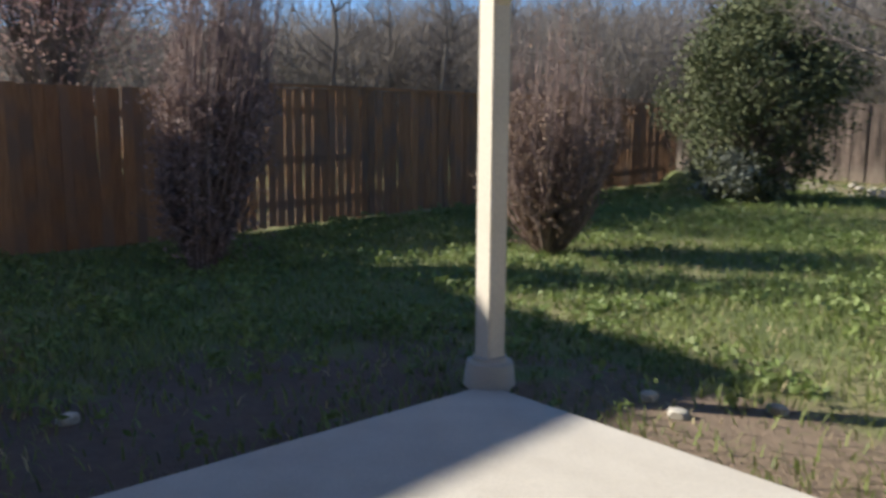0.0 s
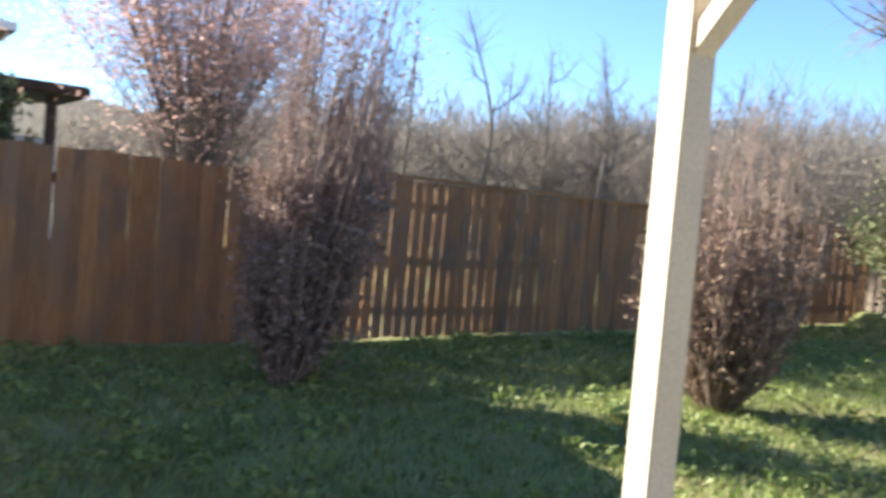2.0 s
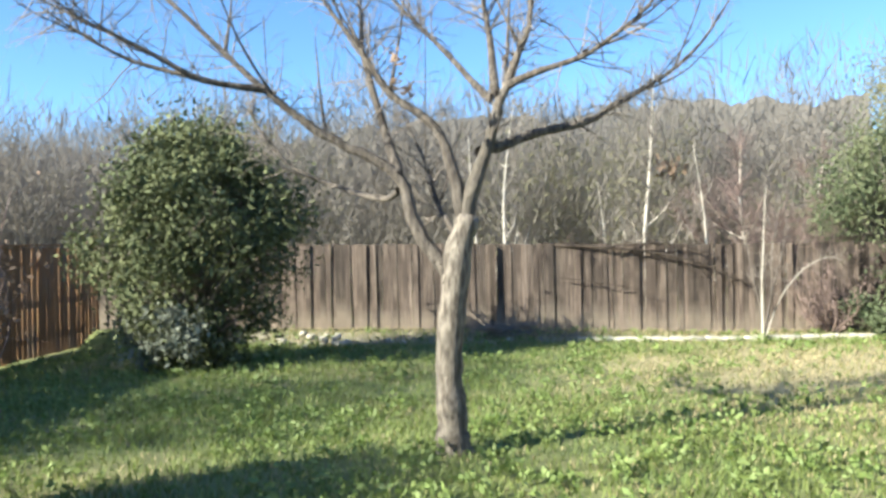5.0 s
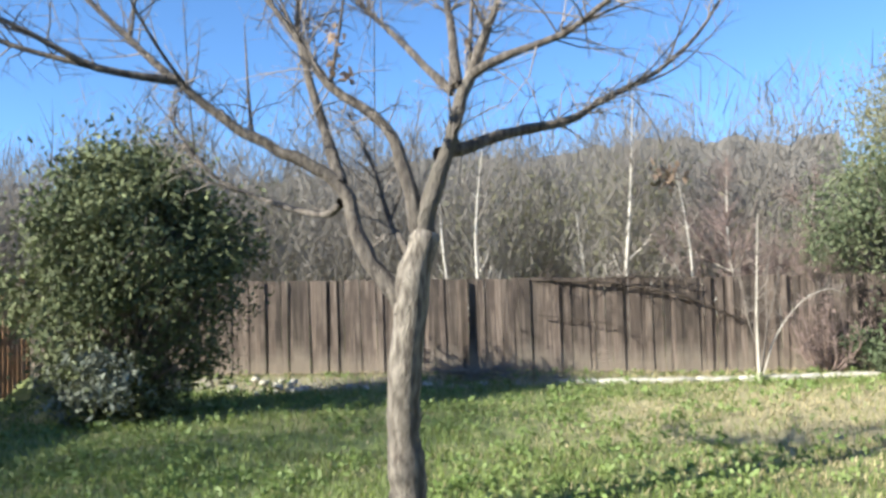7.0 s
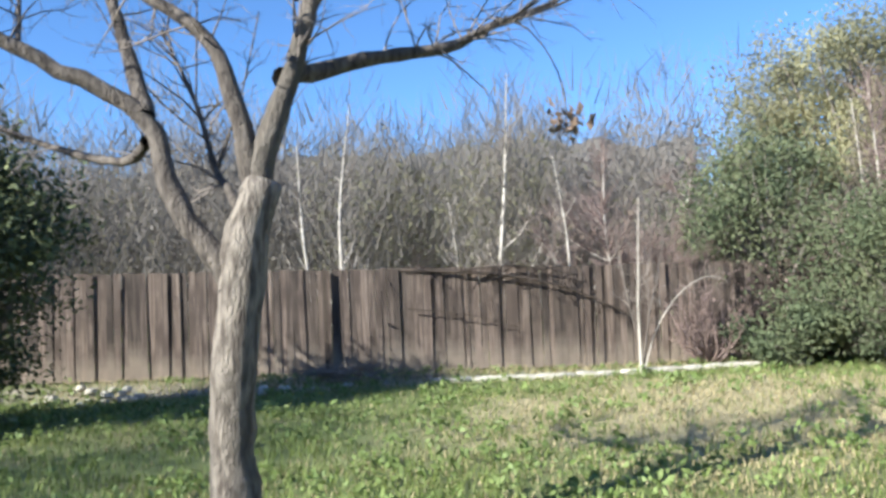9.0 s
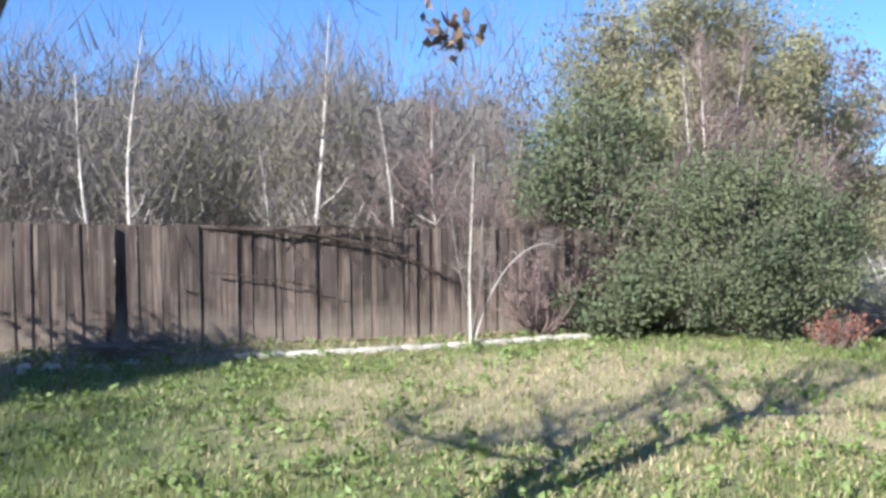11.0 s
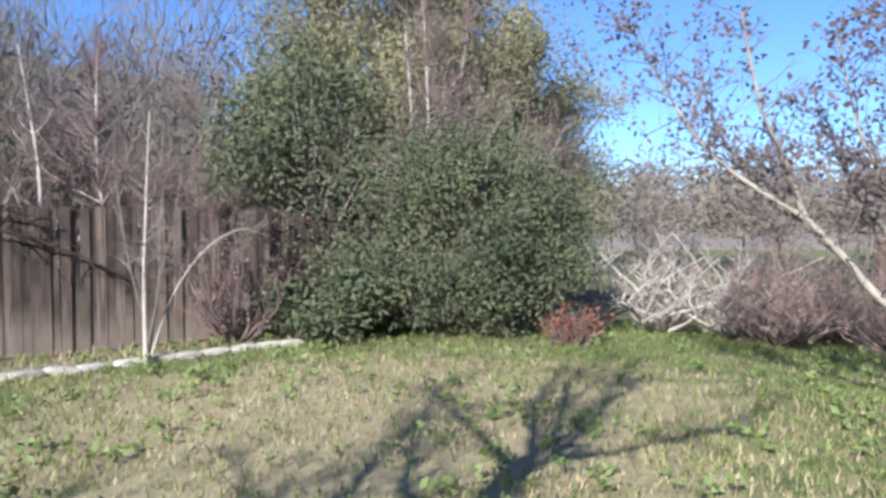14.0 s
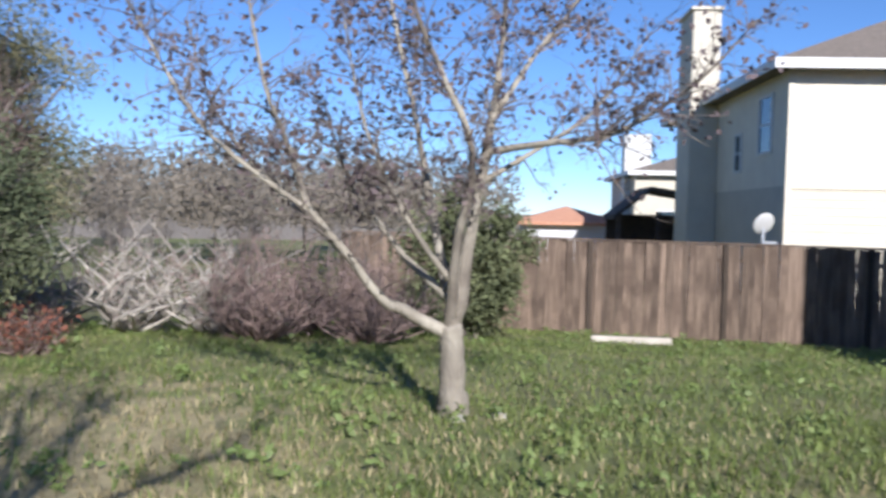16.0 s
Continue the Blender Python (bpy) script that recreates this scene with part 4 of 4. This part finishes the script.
build_corner_bush()
build_leafy("evergreen_bush", (15.4, 9.2), 42, (2.2, 2.0, 2.5), M_HOLLY, 12000, 0.055, "dense green bush beside the board fence", lumps=40, bottom=0.02, loose=0.45)
build_leafy("cedar_bush", (9.0, 13.9), 43, (3.7, 2.2, 2.9), M_CEDAR, 40000, 0.034, "spreading green cedar at the edge of the woods", lumps=95, bottom=0.02, loose=0.8, twigs=8, lump=0.10)
build_leafy("cedar_bush", (7.1, 14.4), 44, (2.2, 1.4, 1.1), M_CEDAR, 6500, 0.045, "low green undergrowth beside the stone edging", lumps=30, bottom=0.0, loose=0.6, twigs=3)
build_leafy("oak_tree", (10.9, 18.0), 45, (6.0, 4.0, 7.0), M_OLIVE, 76000, 0.046, "olive-leaved oak at the edge of the woods", lumps=130, bottom=0.15, category="tree", trunk_r=0.11, twigs=8, lump=0.115, loose=0.3)
build_leafy("oak_tree", (14.3, 18.6), 46, (5.6, 3.6, 6.6), M_OLIVE, 54000, 0.046, "dense evergreen oak with a yellow-green crown", lumps=100, bottom=0.15, category="tree", trunk_r=0.11, twigs=5, lump=0.12, loose=0.25)
build_leafy("juniper_tree", (7.6, 16.0), 47, (3.0, 2.0, 4.0), M_CEDAR, 20000, 0.042, "green juniper among bare trees", lumps=70, bottom=0.22, category="tree", twigs=9, loose=1.0, lump=0.10)
build_leafy("cedar_tree", (-12.3, -1.0), 48, (1.7, 1.4, 3.3), M_HOLLY, 12000, 0.07, "dark evergreen tree beside the neighbouring house", lumps=34, bottom=0.1, category="tree", z=0)
build_leafy("red_leaf_tree", (-14.3, 3.2), 49, (5.6, 5.6, 9.0), M_RED, 34000, 0.042, "tall tree with pinkish red autumn leaves beyond the fence", lumps=90, bottom=0.22, category="tree", twigs=16, loose=0.75, z=0, trunk_r=0.04, lump=0.12)


# ---- woods ----
def bare_tree_meshes(seed, h, r, twigs, spread, upright, mat_wood, mat_twig, crook=0.05, thick=0.009):
    rng = random.Random(seed)
    wood, tw = Tubes(), Tubes()
    pts = [(0, 0, -0.2)] + [(rng.gauss(0, crook * h * k), rng.gauss(0, crook * h * k), h * k) for k in (0.3, 0.6, 1.0)]
    line, rr = smooth_line(pts, [r, r * 0.75, r * 0.45, r * 0.1], 4, 0.05, rng)
    wood.tube(line, rr, 6)
    for _ in range(12):
        u = rng.uniform(0.25, 0.9)
        i = int(u * (len(line) - 1))
        a = rng.uniform(0, 6.283)
        ln = spread * rng.uniform(0.5, 1.1) * (1.2 - u)
        p = line[i]
        l2 = [p, p + Vector((math.cos(a) * ln * 0.5, math.sin(a) * ln * 0.5, ln * upright * 0.6)), p + Vector((math.cos(a) * ln * 0.8, math.sin(a) * ln * 0.8, ln * upright * 1.4))]
        bl, br = smooth_line(l2, [rr[i] * 0.55, rr[i] * 0.35, 0.006], 3, 0.2, rng)
        wood.tube(bl, br, 4)
        sprays(tw, bl, br, rng, twigs, 0.36 * spread, 1, -0.05, 0.2, thick, None, 0.5, 0.4, 2)
    sprays(tw, line, rr, rng, twigs * 2, 0.34 * spread, 1, -0.05, 0.3, thick, None, 0.5, 0.4, 2)
    return wood.mesh("trunk", mat_wood), tw.mesh("twig_crown", mat_twig)


WOOD_KINDS = [bare_tree_meshes(60 + i, *p, M_WOODS, M_WOODS) for i, p in enumerate(((7.0, 0.10, 17, 3.0, 0.45), (6.3, 0.08, 18, 2.8, 0.4), (7.8, 0.12, 17, 3.4, 0.5), (5.5, 0.07, 18, 2.6, 0.35)))]
PINK_KIND = bare_tree_meshes(75, 4.4, 0.05, 95, 2.2, 0.5, M_PALE, M_MAUVE, 0.03, 0.013)
PALE_KIND = bare_tree_meshes(71, 5.0, 0.06, 26, 1.15, 0.7, M_PALE, M_TWIG, 0.015)


def bare_tree(x, y, kind, scale, turn, label, name="bare_tree", group=""):
    t = empty(name, (x, y, ground_z(x, y) if abs(x) < 30 and y < 30 else -0.2), turn)
    t.scale = (scale, scale, scale * 1.0)
    piece("trunk", kind[0], t)
    piece("twig_crown", kind[1], t)
    return tagged(t, label, "tree", group)


def build_woods():
    rng = random.Random(81)
    for i in range(80):
        u = i / 79
        # a belt behind the back fence, and one behind the left fence
        x, y = -34 + 60 * rng.random(), rng.uniform(18.5, 44)
        if x < -6 and y < 20:
            y += 8
        s = rng.uniform(0.48, 0.74) * (0.62 + 0.010 * y)
        bare_tree(x, y, WOOD_KINDS[i % 4], s, rng.uniform(0, 360), "leafless grey-brown tree in the woods", group="bare woods")
    for i in range(24):
        bare_tree(rng.uniform(-34, -16), rng.uniform(8, 26), WOOD_KINDS[i % 4], rng.uniform(0.7, 1.05), rng.uniform(0, 360), "leafless grey-brown tree in the woods", group="bare woods")
    for i in range(22):
        bare_tree(rng.uniform(15, 40), rng.uniform(13.5, 34), WOOD_KINDS[i % 4], rng.uniform(0.4, 0.62), rng.uniform(0, 360), "leafless grey-brown tree in the woods", group="bare woods")
    for x, y, s, a in ((9.2, 15.4, 1.08, 0), (6.3, 16.5, 0.8, 90), (5.0, 17.0, 0.9, 200), (10.6, 16.0, 1.2, 140), (11.6, 16.6, 0.6, 60)):
        bare_tree(x, y, PINK_KIND, s, a, "leafless tree with a haze of pinkish-brown twigs", "slender_tree", "twiggy trees at the woods' edge")
    for x, y, s, a in ((3.15, 18.0, 1.1, 20), (0.1, 17.0, 0.95, 100), (-0.5, 17.0, 0.8, 200), (2.1, 17.0, 0.6, 300), (4.2, 17.0, 0.75, 250), (-16.0, 18.6, 1.5, 40), (9.1, 15.7, 0.9, 300), (9.9, 16.0, 0.8, 30), (-8.9, 23.0, 1.2, 10)):
        bare_tree(x, y, PALE_KIND, s, a, "slender pale-barked leafless tree", "slender_tree", "pale trees beyond the fence")


build_woods()


def build_thicket():
    """The mass of far twigs and brush that closes the view between the trees."""
    rng = random.Random(91)
    v, f = [], []

    def stick(x, y, z, h, lean, w):
        a = rng.uniform(0, 6.283)
        dx, dy = lean * math.cos(a), lean * math.sin(a)
        b = len(v)
        s = rng.uniform(0, 3.14)
        cx, sx = math.cos(s) * w, math.sin(s) * w
        v.extend([(x - cx, y - sx, z), (x + cx, y + sx, z), (x + dx, y + dy, z + h)])
        f.append((b, b + 1, b + 2))

    def spot():
        """A place in the woods and the height of the tree tops there."""
        pick = rng.random()
        if pick < 0.56:
            x, y = rng.uniform(-44, 18), 19 + 37 * rng.random() ** 1.3
            top = 4.1 + 0.128 * y + 1.5 * noise.noise(Vector((x * 0.14, y * 0.1, 0))) + 1.0 * noise.noise(Vector((x * 0.42, y * 0.3, 3.0)))
            if x > 12:
                top *= 0.6
        elif pick < 0.84:
            x, y = -20 - 34 * rng.random() ** 1.3, rng.uniform(7, 44)
            top = 6.6 + 1.4 * noise.noise(Vector((x * 0.14, y * 0.1, 0))) + 1.1 * noise.noise(Vector((x * 0.42, y * 0.3, 0)))
        else:
            x, y = rng.uniform(15.5, 50), rng.uniform(14, 44)
            top = 3.3 + 0.035 * (x + y - 30) + 1.5 * noise.noise(Vector((x * 0.2, y * 0.2, 0))) + 0.5 * noise.noise(Vector((x * 0.6, y * 0.6, 0)))
        return x, y, top

    brush, olive, dry = Tubes(), Tubes(), Tubes()
    for n in range(1500):
        x, y, top = spot()
        far = math.hypot(x, y) / 30
        top *= rng.uniform(0.8, 1.06)
        rx, rz = rng.uniform(0.9, 1.7) * (0.7 + 0.3 * far), top * 0.5
        green = noise.noise(Vector((x * 0.16, y * 0.12, 5.0))) > 0.12 and -26 < x < 14
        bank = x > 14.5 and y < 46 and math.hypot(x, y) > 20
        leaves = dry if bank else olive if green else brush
        for k in range(420):
            d = Vector((rng.gauss(0, 1), rng.gauss(0, 1), rng.gauss(0, 1))).normalized() * rng.random() ** 0.5
            p = Vector((x + d.x * rx, y + d.y * rx, top * 0.5 + d.z * rz))
            if p.z < 0.9:
                continue
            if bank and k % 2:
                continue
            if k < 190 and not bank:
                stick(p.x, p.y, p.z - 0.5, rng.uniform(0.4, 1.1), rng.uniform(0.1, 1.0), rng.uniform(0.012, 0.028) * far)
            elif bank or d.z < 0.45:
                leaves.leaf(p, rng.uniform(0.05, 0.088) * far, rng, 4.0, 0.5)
            else:
                stick(p.x, p.y, p.z - 0.4, rng.uniform(0.4, 0.9), rng.uniform(0.1, 0.6), rng.uniform(0.006, 0.013) * far)
    tagged(new("far_thicket", mesh_of("far_thicket", v, f, M_WOODS)), "dense grey-brown leafless woods", "woods", kind="stuff")
    tagged(new("far_brush", brush.mesh("far_brush", M_WOODS)), "fine brown twig ends and dead leaves in the woods", "woods", kind="stuff")
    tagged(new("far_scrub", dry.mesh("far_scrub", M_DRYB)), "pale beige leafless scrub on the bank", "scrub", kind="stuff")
    tagged(new("far_foliage", olive.mesh("far_foliage", M_HAZE)), "patches of dull olive foliage in the woods", "woods", kind="stuff")


build_thicket()


def build_backdrop():
    """Wooded rise far off, all round the yard."""
    rng = random.Random(95)
    v, f, n = [], [], 900
    for i in range(n):
        a = 2 * math.pi * i / n
        r = 75
        h = 9.2 + 5.0 * math.exp(-((math.degrees(a) - 82) / 26) ** 4)
        if math.cos(a) > 0.4:
            h = 1.6
        w = Vector((math.cos(a), math.sin(a), 0))
        h *= 1 + 0.12 * noise.noise(w * 6) + 0.07 * noise.noise(w * 25) + 0.04 * noise.noise(w * 80) + rng.uniform(-0.015, 0.015)
        v += [(r * math.cos(a), r * math.sin(a), -2), (r * 1.05 * math.cos(a), r * 1.05 * math.sin(a), h)]
    f = [(2 * i, 2 * ((i + 1) % n), 2 * ((i + 1) % n) + 1, 2 * i + 1) for i in range(n)]
    tagged(new("backdrop", mesh_of("backdrop", v, f, M_WOODS)), "distant line of grey-brown woods", "woods", kind="structure")


build_backdrop()


# ---- brush at the edge of the yard ----
build_shrub("dark_shrub", (5.9, 15.0), 51, 40, 1.5, 0.7, M_MAUVE, 500, 0.03, "bare dark brown shrub behind the stone edging", radius=0.014)
build_shrub("dark_shrub", (7.0, 15.3), 61, 34, 1.9, 0.6, M_MAUVE, 400, 0.03, "bare dark brown shrub under the juniper", stem_mat=M_POSTW, radius=0.016, wild=0.14)
build_shrub("dark_shrub", (7.9, 15.2), 62, 34, 1.7, 0.6, M_MAUVE, 400, 0.03, "bare dark brown shrub under the juniper", stem_mat=M_POSTW, radius=0.016, wild=0.14)
build_shrub("dry_brush", (12.6, 11.6), 52, 70, 1.7, 1.0, M_MAUVE, 900, 0.03, "tangle of bare brown brush", radius=0.012, wild=0.2)
build_shrub("dry_brush", (13.2, 10.2), 53, 60, 1.5, 0.9, M_MAUVE, 900, 0.03, "tangle of bare brown brush", radius=0.012, wild=0.2)
build_shrub("pale_brush", (12.5, 15.2), 54, 34, 1.8, 0.9, M_MAUVE, 300, 0.03, "tangled bleached leafless brush", stem_mat=M_PALE, radius=0.028, wild=0.28, twiggy=16)
build_shrub("pale_brush", (12.6, 13.6), 55, 36, 1.85, 0.9, M_MAUVE, 700, 0.03, "tangled bleached leafless brush", stem_mat=M_PALE, radius=0.026, wild=0.28, twiggy=16)
build_shrub("pale_brush", (12.0, 16.6), 58, 34, 2.0, 1.0, M_MAUVE, 300, 0.03, "tangled bleached leafless brush", stem_mat=M_PALE, radius=0.026, wild=0.3, twiggy=18)
build_shrub("pale_brush", (13.2, 12.6), 59, 30, 1.6, 0.9, M_MAUVE, 900, 0.03, "tangled bleached leafless brush", stem_mat=M_PALE, radius=0.024, wild=0.3, twiggy=18)
build_shrub("dry_brush", (14.2, 11.4), 60, 60, 1.9, 1.1, M_MAUVE, 1200, 0.03, "tangle of bare brown brush", radius=0.012, wild=0.25)
build_shrub("red_shrub", (9.4, 12.6), 56, 16, 0.45, 0.3, M_RUST, 420, 0.035, "low shrub with rust-red leaves")


def build_white_tree():
    rng = random.Random(57)
    x, y = 4.5, 14.25
    tree = empty("slender_tree", (x, y, ground_z(x, y) - 0.03))
    twig = Tubes()
    L = lambda *p, **k: limb(tree, M_PALE, twig, p, rng=rng, **k)
    L((0, 0, 0), (0.0, 0, 0.9), (0.03, 0, 1.6), (0.1, 0, 2.7), r0=0.030, r1=0.006, twigs=34, length=0.5)
    thin = lambda *p, **k: limb(tree, M_TWIG, twig, p, rng=rng, **k)
    L((0.05, 0, 0.1), (0.3, 0, 0.75), (0.7, 0, 1.25), (1.1, 0, 1.45), (1.35, 0, 1.4), r0=0.012, r1=0.005, twigs=30, length=0.4)
    thin((0.04, 0, 0.1), (0.2, 0.1, 0.9), (0.4, 0.1, 1.6), (0.5, 0.1, 2.3), r0=0.012, r1=0.005, twigs=30, length=0.4)
    thin((0.02, 0, 0.2), (0.12, -0.1, 0.9), (0.15, -0.1, 1.6), (0.3, -0.1, 2.4), r0=0.010, r1=0.005, twigs=30, length=0.4)
    thin((0.0, 0, 0.5), (-0.15, 0, 1.1), (-0.2, 0.1, 1.7), (-0.25, 0.1, 2.2), r0=0.012, r1=0.005, twigs=26, length=0.4)
    piece("twig_crown", twig.mesh("twig_crown", M_TWIG), tree)
    tagged(tree, "slender pale multi-stemmed leafless tree behind the stone edging", "tree")


build_white_tree()


def rock_mesh(seed, sx, sy, sz):
    rng = random.Random(seed)
    bm = bmesh.new()
    bmesh.ops.create_icosphere(bm, subdivisions=2, radius=1.0)
    for v in bm.verts:
        n = v.co.normalized()
        s = 1 + 0.22 * noise.noise(n * 1.4 + Vector((seed, 0, 0)))
        v.co = Vector((max(-0.8, min(0.8, n.x * s)) * sx, max(-0.8, min(0.8, n.y * s)) * sy, max(-0.75, min(0.7, n.z * s)) * sz))
    me = bpy.data.meshes.new("stone")
    bm.to_mesh(me)
    bm.free()
    me.materials.append(M_STONE)
    return me


ROCKS = [rock_mesh(i, 0.23, 0.10, 0.06) for i in range(3)] + [rock_mesh(i + 5, 0.11, 0.09, 0.07) for i in range(3)]


def build_stones():
    rng = random.Random(99)
    edging = empty("stone_edging", (0, 0, 0))
    x = 1.5
    while x < 6.5:
        y = 14.42 + 0.06 * math.sin(x * 1.3) - 0.012 * (x - 1.5)
        piece("stone", ROCKS[rng.randrange(3)], edging, pose(x, y, ground_z(x, y) + 0.035, 0, rng.gauss(0, 3), rng.gauss(0, 6) + (180 if rng.random() < 0.5 else 0)))
        x += rng.uniform(0.29, 0.36)
    tagged(edging, "low edging of pale limestone blocks along the planting strip", "edging")
    for i in range(26):
        u = rng.random()
        x, y = (rng.gauss(-3.3, 0.32), rng.gauss(14.6, 0.16)) if i < 14 else (rng.uniform(-4.3, 1.4), rng.gauss(14.5, 0.08))
        s = rng.uniform(0.5, 1.1)
        r = new("rock", ROCKS[3 + rng.randrange(3)])
        r.matrix_basis = pose(x, y, ground_z(x, y) + 0.05 * s + (0.09 if i < 5 else 0), rng.gauss(0, 10), rng.gauss(0, 10), rng.uniform(0, 360)) @ Matrix.Scale(s, 4)
        tagged(r, "small pale limestone rock by the back fence", "rock", "loose rocks")
    for x, y in ((8.1, 7.35), (7.85, 7.6), (-2.4, -1.87), (-0.5, 0.45), (-0.25, 0.3), (0.1, 0.7)):
        r = new("rock", ROCKS[3 + rng.randrange(3)])
        r.matrix_basis = pose(x, y, ground_z(x, y) + 0.015, 0, 0, rng.uniform(0, 360)) @ Matrix.Scale(0.6, 4)
        tagged(r, "small pale stone lying on the ground", "rock", "loose rocks")
    pile = empty("brush_pile", (0.0, 14.85, ground_z(0, 14.85) + 0.01))
    for _ in range(48):
        a = rng.uniform(-0.5, 0.5) + (3.14 if rng.random() < 0.5 else 0)
        x, y = rng.gauss(0.1, 0.3), rng.gauss(0, 0.12)
        z = rng.uniform(0.02, 0.22) * math.exp(-(x / 0.5) ** 2)
        ln = rng.uniform(0.3, 0.8)
        p = Vector((x, y, z))
        q = p + Vector((math.cos(a) * ln, math.sin(a) * ln * 0.4, rng.uniform(-0.02, 0.15)))
        b = Tubes()
        b.tube([p, p.lerp(q, 0.5) + Vector((0, 0, 0.03)), q], [0.014, 0.011, 0.004], 4)
        piece("branch", b.mesh("branch", M_TWIG), pile)
    tagged(pile, "small pile of cut brown branches by the back fence", "brushwood")
    beam = part("timber", boxes((-0.66, -0.06, -0.04, 0.66, 0.06, 0.07), bevel=0.01), M_PALE, None)
    beam.matrix_basis = pose(16.3, 6.63, ground_z(16.3, 6.63) + 0.05, 0, 0, 99)
    tagged(beam, "weathered pale timber lying on the grass", "timber")


build_stones()


def build_fence_bands():
    """Dark limb shapes added along the back fence, standing for its diagonal bands."""
    rng = random.Random(121)
    bands = empty("fence_bands", (1.3, 15.43, 1.74))
    twig = Tubes()
    L = lambda *p, **k: limb(bands, M_POSTW, twig, p, rng=rng, **k)
    L((-0.5, 0.22, 0.02), (0.1, 0.03, -0.02), (1.2, -0.03, -0.12), (2.1, -0.04, -0.30), (2.8, -0.05, -0.55), (3.5, -0.06, -0.92), r0=0.034, r1=0.010, twigs=46, length=0.45, droop=0.2, start=0.05)
    L((0.6, -0.02, -0.06), (1.3, -0.05, 0.0), (2.0, -0.05, -0.05), (2.6, -0.04, -0.20), r0=0.022, r1=0.007, twigs=34, length=0.4, droop=0.3, start=0.05)
    L((-0.2, -0.02, -0.62), (0.4, -0.04, -0.70), (1.1, -0.05, -0.84), (1.6, -0.05, -1.0), r0=0.012, r1=0.005, twigs=12, length=0.3, droop=0.2)
    piece("twig_crown", twig.mesh("twig_crown", M_DARK), bands)
    tagged(bands, "dark limb-shaped bands added along the weathered back fence", "branch")


build_fence_bands()

build_fence("wooden_fence", (-7.6, -11.0), (-7.6, 2.55), M_PICKET, "tall brown cedar board fence in shade", 101, gap=-0.003)
build_fence("wooden_fence", (-7.6, 2.43), (-8.02, 15.5), M_PICKET, "brown cedar board fence with sun glinting through its gaps", 104, gap=0.016, height=1.86, cap=True)
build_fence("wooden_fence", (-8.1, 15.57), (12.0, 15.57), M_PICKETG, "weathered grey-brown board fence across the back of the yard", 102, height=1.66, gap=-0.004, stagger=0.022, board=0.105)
build_fence("wooden_fence", (18.2, 12.5), (18.9, -3.0), M_PICKETR, "weathered brown board fence with a top cap and dark posts", 103, gap=-0.006, stagger=0.024, post_front=True, cap=True, posts=2.5)
stake = part("fence_stake", boxes((-0.032, -0.032, -0.3, 0.032, 0.032, 1.69), bevel=0.004), M_POSTW, None)
stake.matrix_basis = pose(-0.2, 15.42, ground_z(-0.2, 15.42))
tagged(stake, "dark weathered square post against the back fence", "post")
